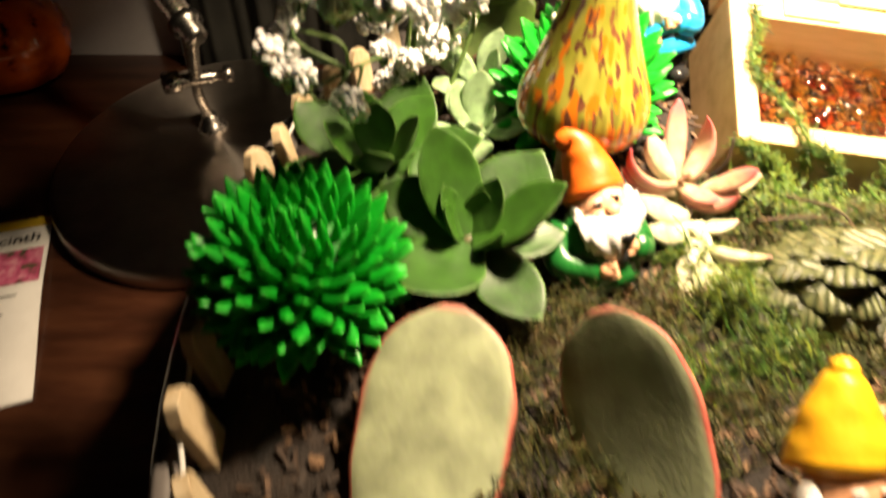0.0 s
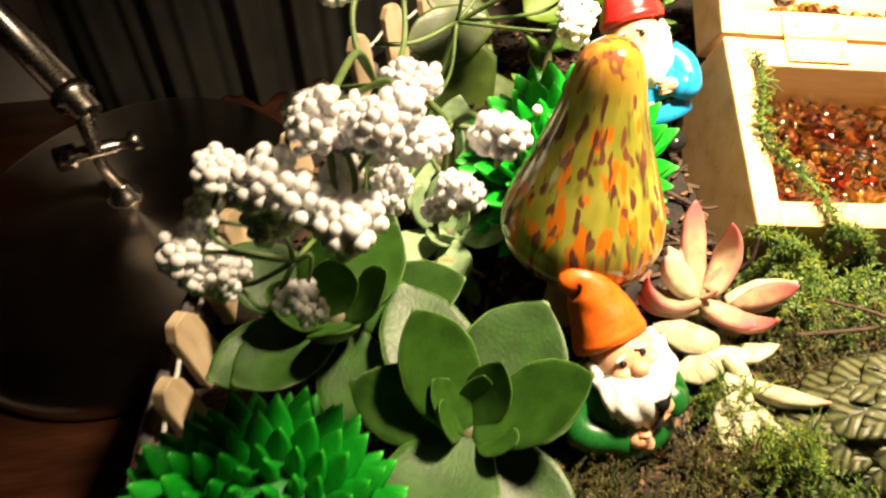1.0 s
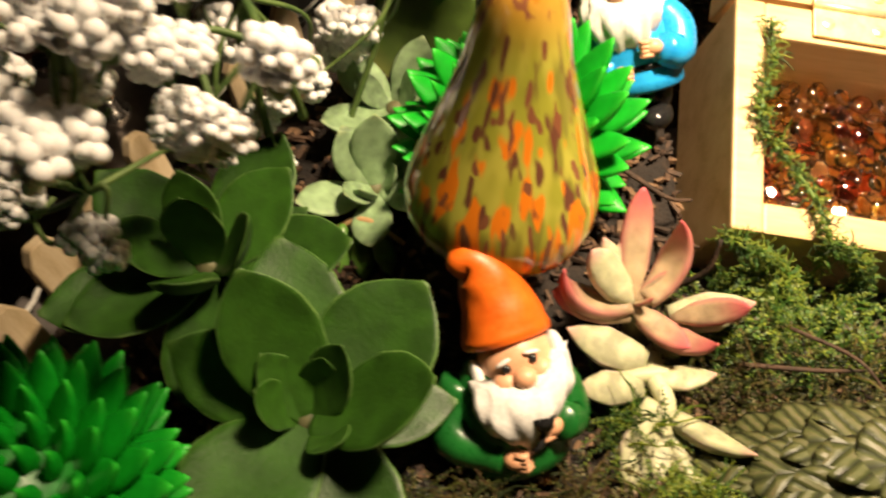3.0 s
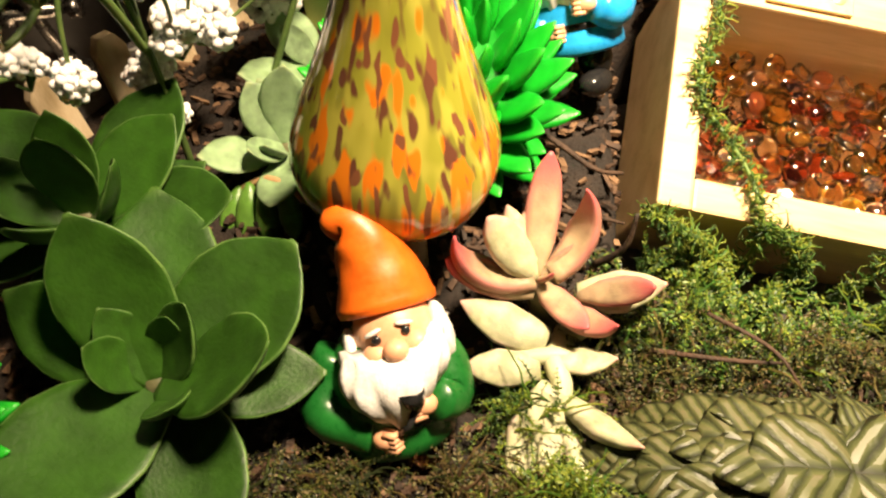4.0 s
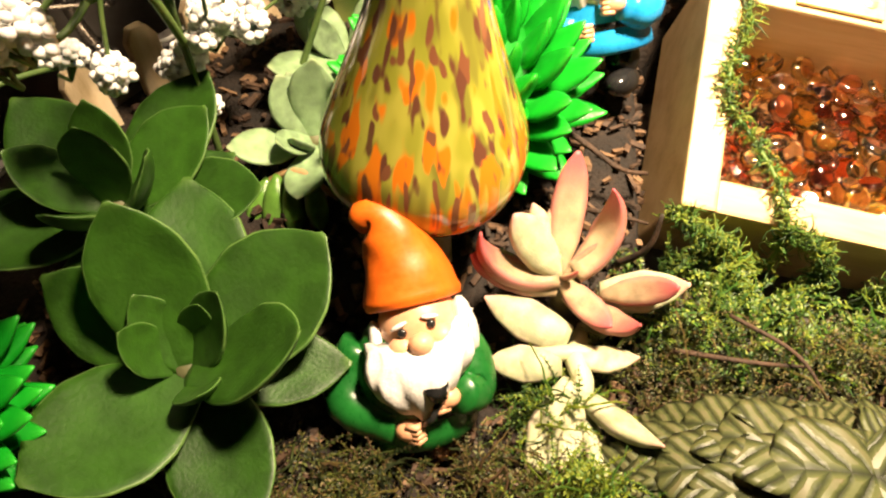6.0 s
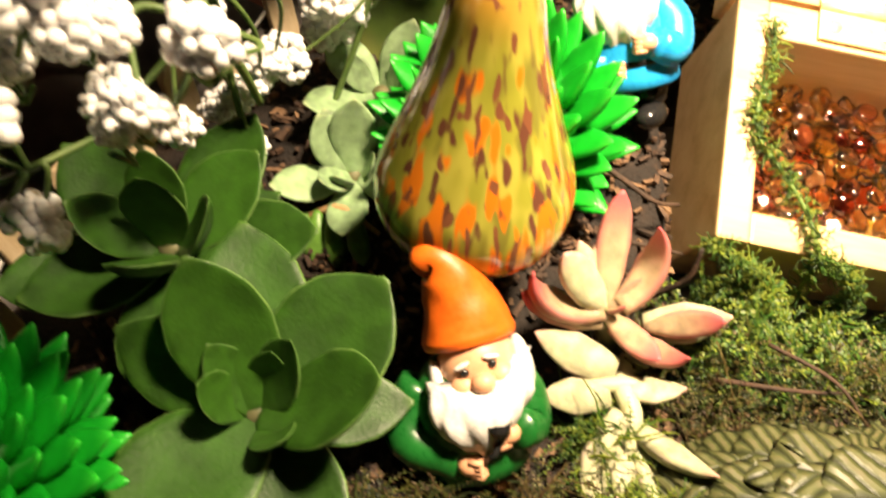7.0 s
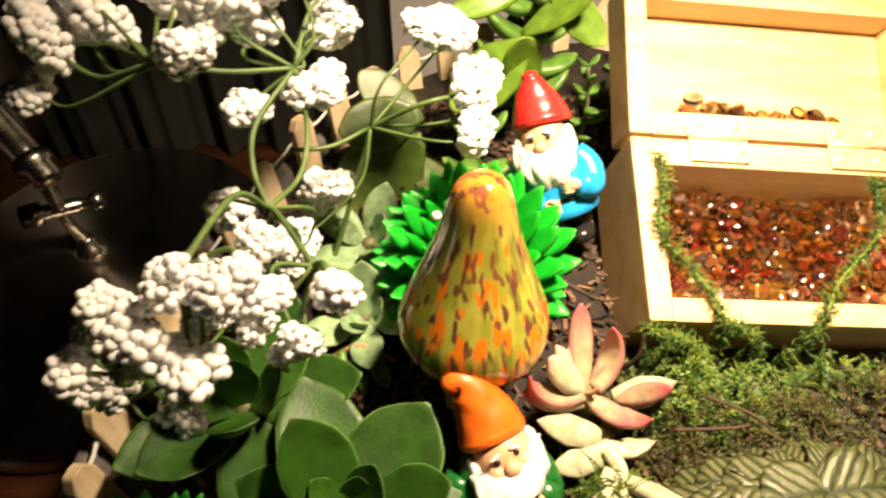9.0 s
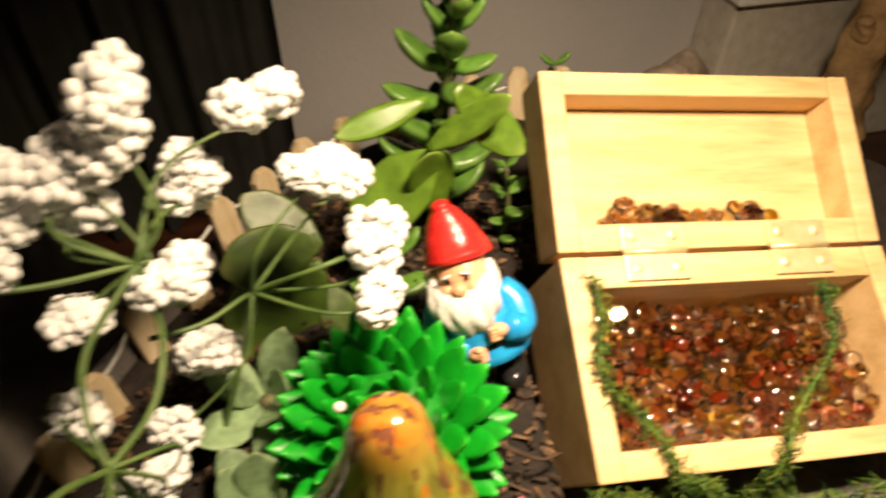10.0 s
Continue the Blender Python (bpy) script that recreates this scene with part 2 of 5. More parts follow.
M_POT = surface("grey_glaze", [(0.3, (0.1, 0.09, 0.085)), (0.7, (0.2, 0.18, 0.17))], 0.3, 20, 200, 0.08, 0.0005, coat=0.4)
M_STEEL = surface("brushed_steel", [(0.3, (0.42, 0.39, 0.36)), (0.7, (0.58, 0.55, 0.51))], 0.28, 40, 600, 0.08, 0.0002, metal=1.0)
def turned_metal():
    m, nodes, links, p = shader("turned_dark_metal")
    n = noise_of(nodes, links, 40, 4)
    r = ramp(nodes, [(0.3, (0.38, 0.34, 0.3)), (0.7, (0.5, 0.45, 0.4))])
    links.new(n.outputs["Fac"], r.inputs["Fac"])
    links.new(r.outputs["Color"], p.inputs["Base Color"])
    p.inputs["Metallic"].default_value, p.inputs["Roughness"].default_value, p.inputs["Anisotropic"].default_value = 1.0, 0.33, 0.85
    p.inputs["Anisotropic Rotation"].default_value = 0.25
    t = nodes.new("ShaderNodeTangent")
    t.direction_type, t.axis = "RADIAL", "Z"
    links.new(t.outputs["Tangent"], p.inputs["Tangent"])
    return m


M_DISC = turned_metal()
M_BRASS = surface("hinge_brass", [(0.3, (0.72, 0.58, 0.3)), (0.7, (0.85, 0.72, 0.45))], 0.42, 200, 900, 0.1, 0.0002, metal=0.55)
M_BLOSSOM = surface("white_foam_beads", [(0.3, (0.84, 0.83, 0.82)), (0.7, (0.93, 0.92, 0.91))], 0.85, 300, 1200, 0.15, 0.0002, sss=0.35, spec=0.2)
M_STEM = surface("green_wrapped_stem", [(0.3, (0.05, 0.1, 0.025)), (0.7, (0.13, 0.2, 0.05))], 0.5, 100, 700, 0.2, 0.0003)
M_BEAD = surface("white_bead", [(0.3, (0.8, 0.78, 0.72)), (0.7, (0.9, 0.88, 0.82))], 0.25, 200, 900, 0)
M_PLASTIC = leaf_skin("bright_green_plastic", (0.005, 0.28, 0.013), (0.008, 0.34, 0.018), (0.025, 0.42, 0.025), rough=0.33, sss=0.2, vary=0.25)
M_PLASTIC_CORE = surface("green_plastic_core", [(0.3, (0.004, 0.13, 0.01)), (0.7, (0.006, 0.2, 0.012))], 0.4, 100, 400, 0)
M_ROSETTE = leaf_skin("green_succulent_skin", (0.026, 0.082, 0.007), (0.045, 0.11, 0.014), (0.06, 0.13, 0.022), rough=0.42, edge_at=0.9, tip_at=0.93)
M_PALE = leaf_skin("grey_green_succulent_skin", (0.22, 0.33, 0.17), (0.3, 0.4, 0.22), (0.3, 0.38, 0.2), rough=0.5, edge_at=0.85, tip_at=0.9)
M_PINK = leaf_skin("pink_tipped_succulent_skin", (0.33, 0.25, 0.155), (0.4, 0.16, 0.14), (0.42, 0.09, 0.1), rough=0.4, edge_at=0.5, tip_at=0.5)
M_CREAM = leaf_skin("cream_succulent_skin", (0.43, 0.43, 0.27), (0.5, 0.42, 0.32), (0.5, 0.3, 0.25), rough=0.45, tip_at=0.8)
M_PADDLE = leaf_skin("red_rimmed_paddle_skin", (0.33, 0.37, 0.22), (0.42, 0.12, 0.09), (0.4, 0.13, 0.1), rough=0.5, edge_at=0.86, tip_at=0.955)
M_REDRIM = surface("red_leaf_rim", [(0.3, (0.38, 0.08, 0.06)), (0.7, (0.5, 0.16, 0.11))], 0.5, 8, 40, 0.1, 0.01)
M_PALERIM = surface("pale_leaf_rim", [(0.3, (0.06, 0.14, 0.03)), (0.7, (0.12, 0.22, 0.05))], 0.45, 8, 40, 0.1, 0.01)
M_JADE = leaf_skin("jade_leaf_skin", (0.09, 0.2, 0.03), (0.13, 0.25, 0.05), (0.14, 0.26, 0.05), rough=0.3, coat=0.15)
M_BRIGHTLEAF = leaf_skin("bright_green_leaf_skin", (0.1, 0.19, 0.016), (0.14, 0.24, 0.03), (0.16, 0.25, 0.04), rough=0.32, coat=0.1)
M_BROAD = leaf_skin("olive_broad_leaf_skin", (0.055, 0.095, 0.014), (0.09, 0.13, 0.02), (0.11, 0.13, 0.03), rough=0.36)
M_JADESTEM = surface("green_brown_stem", [(0.3, (0.06, 0.07, 0.03)), (0.7, (0.16, 0.15, 0.07))], 0.6, 120, 700, 0.3, 0.0004)
M_ORANGE = surface("orange_paint", [(0.3, (0.62, 0.1, 0.006)), (0.7, (0.76, 0.15, 0.01))], 0.42, 120, 700, 0.15, 0.0002)
M_RED = surface("red_paint", [(0.3, (0.5, 0.015, 0.015)), (0.7, (0.66, 0.03, 0.025))], 0.3, 120, 700, 0.1, 0.0002)
M_YELLOW = surface("yellow_paint", [(0.3, (0.72, 0.36, 0.01)), (0.7, (0.84, 0.47, 0.02))], 0.35, 120, 700, 0.1, 0.0002)
M_GREENCOAT = surface("green_paint", [(0.3, (0.006, 0.075, 0.012)), (0.7, (0.012, 0.13, 0.02))], 0.3, 120, 700, 0.1, 0.0002)
M_BLUE = surface("blue_paint", [(0.3, (0.01, 0.22, 0.55)), (0.7, (0.02, 0.33, 0.72))], 0.3, 120, 700, 0.1, 0.0002)
M_FLESH = surface("flesh_paint", [(0.3, (0.62, 0.31, 0.17)), (0.7, (0.74, 0.4, 0.24))], 0.45, 200, 900, 0.1, 0.0002)
M_BEARD = surface("white_beard_paint", [(0.3, (0.6, 0.58, 0.56)), (0.7, (0.8, 0.79, 0.77))], 0.5, 200, 700, 0.3, 0.0006, stretch=(3, 3, 0.6))
M_BLACK = surface("black_gloss_paint", [(0.3, (0.008, 0.008, 0.009)), (0.7, (0.02, 0.02, 0.02))], 0.2, 100, 500, 0)
def embossed_leaf():
    """Resin leaves with a midrib and slanting side veins pressed in, the colour darker along the grooves."""
    m, nodes, links, p = shader("mossy_leaf_resin")
    tc = nodes.new("ShaderNodeTexCoord")
    sep = nodes.new("ShaderNodeSeparateXYZ")
    links.new(tc.outputs["Generated"], sep.inputs[0])

    def calc(op, a, b=None, c=None):
        k = nodes.new("ShaderNodeMath")
        k.operation = op
        for s, v in zip(k.inputs, (a, b, c)):
            if isinstance(v, float):
                s.default_value = v
            elif v is not None:
                links.new(v, s)
        return k.outputs[0]
    side = calc("ABSOLUTE", calc("SUBTRACT", sep.outputs["Y"], 0.5))
    n = noise_of(nodes, links, 4.0, 5)
    wob = calc("MULTIPLY_ADD", n.outputs["Fac"], 0.12, sep.outputs["X"])
    slant = calc("MULTIPLY_ADD", side, -0.9, wob)
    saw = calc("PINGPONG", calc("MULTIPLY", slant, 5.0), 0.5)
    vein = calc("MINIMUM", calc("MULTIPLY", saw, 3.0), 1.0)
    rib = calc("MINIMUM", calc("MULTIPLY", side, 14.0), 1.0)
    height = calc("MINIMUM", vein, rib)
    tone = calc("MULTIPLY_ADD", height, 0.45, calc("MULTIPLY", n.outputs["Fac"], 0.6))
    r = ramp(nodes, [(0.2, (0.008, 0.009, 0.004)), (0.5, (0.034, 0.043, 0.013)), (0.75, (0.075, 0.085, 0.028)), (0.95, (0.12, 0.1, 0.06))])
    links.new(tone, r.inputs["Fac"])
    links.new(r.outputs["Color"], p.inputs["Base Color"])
    p.inputs["Roughness"].default_value = 0.5
    bp = nodes.new("ShaderNodeBump")
    bp.inputs["Strength"].default_value, bp.inputs["Distance"].default_value = 0.8, 0.0008
    links.new(height, bp.inputs["Height"])
    links.new(bp.outputs["Normal"], p.inputs["Normal"])
    return m


M_LEAFROOF = embossed_leaf()
M_CREAMWALL = surface("cream_resin", [(0.3, (0.55, 0.5, 0.42)), (0.7, (0.72, 0.67, 0.58))], 0.6, 90, 600, 0.3, 0.0005)
M_ROCK = surface("brown_stone", [(0.3, (0.08, 0.06, 0.045)), (0.7, (0.24, 0.19, 0.14))], 0.7, 60, 400, 0.5, 0.001)
M_DRIFT = surface("tan_driftwood", [(0.3, (0.3, 0.17, 0.07)), (0.7, (0.55, 0.36, 0.17))], 0.65, 40, 300, 0.5, 0.001)
M_PAPER = surface("white_paper", [(0.3, (0.72, 0.71, 0.68)), (0.7, (0.8, 0.79, 0.76))], 0.6, 40, 400, 0.05, 0.0002)
M_PAPERYELLOW = surface("yellow_print", [(0.3, (0.75, 0.5, 0.03)), (0.7, (0.85, 0.6, 0.05))], 0.5, 60, 400, 0)
M_PRINTPINK = surface("flower_print", [(0.35, (0.05, 0.09, 0.03)), (0.5, (0.55, 0.08, 0.2)), (0.7, (0.75, 0.35, 0.42))], 0.5, 130, 400, 0)
M_INK = surface("black_ink", [(0.3, (0.02, 0.02, 0.02)), (0.7, (0.05, 0.05, 0.05))], 0.6, 60, 400, 0)


def mushroom_glaze():
    """Olive glaze with streaks of orange and brown that run down it."""
    m, nodes, links, p = shader("streaked_glaze")
    tc = nodes.new("ShaderNodeTexCoord")
    mp0 = nodes.new("ShaderNodeMapping")
    mp0.inputs["Scale"].default_value = (1, 1, 0.0)
    links.new(tc.outputs["Object"], mp0.inputs["Vector"])
    wide = nodes.new("ShaderNodeVectorMath")
    wide.operation = "MULTIPLY_ADD"
    wide.inputs[1].default_value = (112, 112, 0)
    links.new(mp0.outputs["Vector"], wide.inputs[0])
    sep = nodes.new("ShaderNodeSeparateXYZ")
    links.new(tc.outputs["Object"], sep.inputs[0])
    com = nodes.new("ShaderNodeCombineXYZ")
    zz = nodes.new("ShaderNodeMath")
    zz.operation = "MULTIPLY"
    zz.inputs[1].default_value = 3.2
    links.new(sep.outputs["Z"], zz.inputs[0])
    links.new(zz.outputs[0], com.inputs["Z"])
    add = nodes.new("ShaderNodeVectorMath")
    add.operation = "ADD"
    links.new(wide.outputs[0], add.inputs[0])
    links.new(com.outputs[0], add.inputs[1])

    def streak(scale, shift, lo, hi, lift=None):
        mp = nodes.new("ShaderNodeMapping")
        mp.inputs["Location"].default_value = (shift, shift * 0.7, shift * 1.3)
        links.new(add.outputs[0], mp.inputs["Vector"])
        n = nodes.new("ShaderNodeTexNoise")
        n.inputs["Scale"].default_value, n.inputs["Detail"].default_value, n.inputs["Distortion"].default_value = scale, 1.2, 0.1
        links.new(mp.outputs["Vector"], n.inputs["Vector"])
        r = nodes.new("ShaderNodeMapRange")
        r.interpolation_type = "SMOOTHSTEP"
        r.inputs["From Min"].default_value, r.inputs["From Max"].default_value = lo, hi
        if lift is None:
            links.new(n.outputs["Fac"], r.inputs["Value"])
        else:
            more = nodes.new("ShaderNodeMath")
            links.new(n.outputs["Fac"], more.inputs[0])
            links.new(lift, more.inputs[1])
            links.new(more.outputs[0], r.inputs["Value"])
        return r.outputs["Result"]

    def mixed(fac, a, b):
        k = nodes.new("ShaderNodeMix")
        k.data_type = "RGBA"
        links.new(fac, k.inputs[0])
        if isinstance(a, tuple):
            k.inputs[6].default_value = (*a, 1)
        else:
            links.new(a, k.inputs[6])
        k.inputs[7].default_value = (*b, 1)
        return k.outputs[2]
    low = nodes.new("ShaderNodeMapRange")
    low.interpolation_type = "SMOOTHSTEP"
    for key, value in (("From Min", 0.09), ("From Max", 0.055), ("To Min", -0.05), ("To Max", 0.06)):
        low.inputs[key].default_value = value
    links.new(sep.outputs["Z"], low.inputs["Value"])
    c = mixed(streak(1.6, 5.0, 0.4, 0.6), (0.3, 0.3, 0.035), (0.42, 0.39, 0.06))
    c = mixed(streak(1.7, 7.7, 0.5, 0.66), c, (0.2, 0.19, 0.03))
    c = mixed(streak(2.0, 1.0, 0.53, 0.61, low.outputs["Result"]), c, (0.74, 0.2, 0.012))
    top = nodes.new("ShaderNodeMapRange")
    top.interpolation_type = "SMOOTHSTEP"
    top.inputs["From Min"].default_value, top.inputs["From Max"].default_value, top.inputs["To Max"].default_value = 0.1, 0.116, 0.6
    links.new(sep.outputs["Z"], top.inputs["Value"])
    c = mixed(top.outputs["Result"], c, (0.46, 0.13, 0.02))
    c = mixed(streak(2.5, 9.0, 0.57, 0.65), c, (0.13, 0.05, 0.028))
    c = mixed(streak(2.9, 3.3, 0.6, 0.66), c, (0.2, 0.075, 0.035))
    links.new(c, p.inputs["Base Color"])
    p.inputs["Roughness"].default_value = 0.16
    p.inputs["Coat Weight"].default_value = 0.5
    f = noise_of(nodes, links, 300, 3)
    bp = nodes.new("ShaderNodeBump")
    bp.inputs["Strength"].default_value, bp.inputs["Distance"].default_value = 0.06, 0.0003
    links.new(f.outputs["Fac"], bp.inputs["Height"])
    links.new(bp.outputs["Normal"], p.inputs["Normal"])
    return m


M_MUSH = mushroom_glaze()
M_MUSHSTEM = surface("tan_glaze", [(0.3, (0.3, 0.24, 0.13)), (0.7, (0.45, 0.38, 0.22))], 0.3, 60, 400, 0.05)


def gem_glass():
    m, nodes, links, p = shader("amber_rose_glass")
    info = nodes.new("ShaderNodeObjectInfo")
    r = ramp(nodes, [(0.0, (0.98, 0.74, 0.36)), (0.22, (0.94, 0.5, 0.4)), (0.42, (0.98, 0.8, 0.72)), (0.58, (0.99, 0.86, 0.28)), (0.7, (0.84, 0.22, 0.13)), (0.84, (0.99, 0.95, 0.91))])
    r.color_ramp.interpolation = "CONSTANT"
    links.new(info.outputs["Random"], r.inputs["Fac"])
    links.new(r.outputs["Color"], p.inputs["Base Color"])
    p.inputs["Roughness"].default_value = 0.05
    p.inputs["Coat Roughness"].default_value = 0.06
    p.inputs["Transmission Weight"].default_value = 1.0
    p.inputs["IOR"].default_value = 1.58
    p.inputs["Coat Weight"].default_value = 1.0
    return m


M_GEM = gem_glass()


def jar_glass():
    m, nodes, links, p = shader("orange_speckled_glass")
    v = noise_of(nodes, links, 70, 5)
    r = ramp(nodes, [(0.42, (0.75, 0.12, 0.01)), (0.6, (0.6, 0.08, 0.008)), (0.68, (0.06, 0.01, 0.005))])
    links.new(v.outputs["Fac"], r.inputs["Fac"])
    links.new(r.outputs["Color"], p.inputs["Base Color"])
    p.inputs["Roughness"].default_value = 0.08
    p.inputs["Coat Weight"].default_value = 0.6
    return m


M_JAR = jar_glass()

# ---- setting ----
def slab(name, lo, hi, material, label, category, m=Matrix(), bevel=0.0):
    bm = bmesh.new()
    box(bm, lo, hi, m, bevel)
    return tagged(part(name, bm, material, None, "", smooth=False), label, category, kind="structure")


WALL_Y = 0.70
slab("tabletop", (-1.2, -0.9, -0.04), (1.3, WALL_Y, 0.0), M_TABLE, "dark red-brown wooden tabletop with worn gloss", "table", bevel=0.004)
slab("wall_north", (-2.9, WALL_Y + 0.001, -0.8), (2.9, WALL_Y + 0.12, 2.5), M_WALL, "plain grey painted wall behind the table", "wall")
slab("wall_south", (-2.9, -3.1, -0.8), (2.9, -3.0, 2.5), M_WALL, "plain grey painted wall", "wall")
slab("wall_west", (-1.7, -1.7, -0.8), (-2.9, WALL_Y + 0.12, 1.7), M_WALL, "plain grey painted wall", "wall")
slab("wall_east", (2.9, -3.1, -0.8), (3.0, WALL_Y + 0.12, 2.5), M_WALL, "plain grey painted wall", "wall")
slab("ceiling", (-3.0, -3.1, 2.5), (3.0, WALL_Y + 0.12, 2.6), M_WALL, "plain pale ceiling", "ceiling")
slab("floor", (-3.0, -3.1, -0.88), (3.0, WALL_Y + 0.12, -0.8), M_TABLE, "dark wooden floor", "floor")
slab("wall_trim", (0.415, WALL_Y - 0.045, 0.0), (1.5, WALL_Y, 0.149), M_CREAMWALL, "beige painted ledge box against the wall", "trim", bevel=0.003)
slab("trim_cap", (0.411, WALL_Y - 0.052, 0.149), (1.5, WALL_Y, 0.161), M_BEAD, "white cap strip on the beige ledge", "trim", bevel=0.002)


def curtain():
    bm = bmesh.new()
    nx, rows = 120, [-0.02, 0.15, 0.4, 0.9, 1.5]
    for side in (0, 1):
        grid = []
        for z in rows:
            line = []
            for i in range(nx + 1):
                x = -0.23 + 0.297 * i / nx
                y = 0.668 + 0.009 * math.sin(i * 0.3 + 1.2 * math.sin(i * 0.09)) + 0.004 * math.sin(i * 0.71 + z) + 0.004 * side
                line.append(bm.verts.new((x + 0.008 * z * math.sin(i * 0.2), y, z + 0.022)))
            grid.append(line)
        for a, b in zip(grid, grid[1:]):
            for j in range(nx):
                f = (a[j], a[j + 1], b[j + 1], b[j])
                bm.faces.new(f if not side else f[::-1])
    ob = part("curtain", bm, M_CURTAIN)
    return tagged(ob, "dark grey-green curtain hanging in soft folds", "curtain")


curtain()

# ---- planter ----
PC, PA, PB = (0.195, 0.25), 0.27, 0.33


def oval(a, k=1.0, off=0.0, z=0.0):
    return V((PC[0] + (PA * k + off) * math.cos(a), PC[1] + (PB * k + off) * math.sin(a), z))


def soil_z(x, y):
    rise = min(1, max(0, (y - 0.3) / 0.08))
    rise = 0.02 * rise * rise * (3 - 2 * rise) * min(1, max(0, (x - 0.0) / 0.06))
    if 0.145 < x < 0.315 and 0.29 < y < 0.43:
        rise -= 0.05 * min(1, (x - 0.145) / 0.015) * min(1, (y - 0.29) / 0.035)
    return 0.117 + rise + 0.006 * noise.noise(V((x * 18, y * 18, 0.3))) + 0.003 * noise.noise(V((x * 70, y * 70, 2.0)))


def planter():
    t = thing("planter", "oval grey glazed planter filled with a miniature garden", "planter", at=(PC[0], PC[1], 0.0))
    bm = bmesh.new()
    prof = [(0.80, -0.0, 0.002), (0.83, 0, 0.004), (0.90, 0, 0.05), (0.965, 0, 0.10), (0.985, 0, 0.118), (0.999, 0, 0.1235), (1.0, 0, 0.127), (0.99, 0, 0.129), (0.975, 0, 0.127), (0.965, 0, 0.12), (0.95, 0, 0.095)]
    ring_mesh(bm, [[oval(2 * math.pi * j / 96, k, 0, z) for j in range(96)] for k, o, z in prof])
    part("bowl", bm, M_POT, t)
    bm = bmesh.new()
    n, m = 110, 70
    rings = []
    for i in range(0, m + 1):
        rings.append([(lambda p: V((p.x, p.y, soil_z(p.x, p.y))))(oval(2 * math.pi * j / n, 0.962 * max(i, 0.01) / m)) for j in range(n)])
    ring_mesh(bm, rings[::-1], caps=False)
    bmesh.ops.recalc_face_normals(bm, faces=bm.faces)
    tagged(part("potting_soil", bm, M_SOIL, t, "dark damp potting soil"), kind="stuff")
    bm = bmesh.new()
    r = random.Random(3)
    for i in range(5200):
        x, y = r.uniform(-0.04, 0.27), r.uniform(0.14, 0.5)
        if (((x - PC[0]) / (PA * 0.93)) ** 2 + ((y - PC[1]) / (PB * 0.93)) ** 2) > 1:
            continue
        L, w, h = r.uniform(0.002, 0.011) * r.uniform(0.5, 1), r.uniform(0.0012, 0.003), r.uniform(0.0008, 0.002)
        q = pose(x, y, soil_z(x, y) + 0.002, r.uniform(-25, 25), r.uniform(-25, 25), r.uniform(0, 360))
        vs = [bm.verts.new(q @ V((sx * L / 2 * r.uniform(0.6, 1), sy * w / 2 * r.uniform(0.6, 1), sz * h / 2))) for sx in (-1, 1) for sy in (-1, 1) for sz in (-1, 1)]
        for f in ((0, 1, 3, 2), (4, 6, 7, 5), (0, 4, 5, 1), (2, 3, 7, 6), (0, 2, 6, 4), (1, 5, 7, 3)):
            bm.faces.new([vs[k] for k in f])
    tagged(part("bark_mulch", bm, M_BARK, t, "brown bark chips and twigs on the soil", smooth=False), kind="stuff")


planter()


def strand(bm, p, d, L, r, rnd, steps=6, wild=1.5, droop=0.0, grow=None):
    """One curled thread, three-sided."""
    P, d = [V(p)], V(d).normalized()
    for i in range(steps):
        d = (d + wild * 0.5 * V((rnd.uniform(-1, 1), rnd.uniform(-1, 1), rnd.uniform(-1, 1))) - V((0, 0, droop))).normalized()
        P.append(P[-1] + d * L / steps)
    tube(bm, P, [r, r * 0.8, r * 0.35], 3)


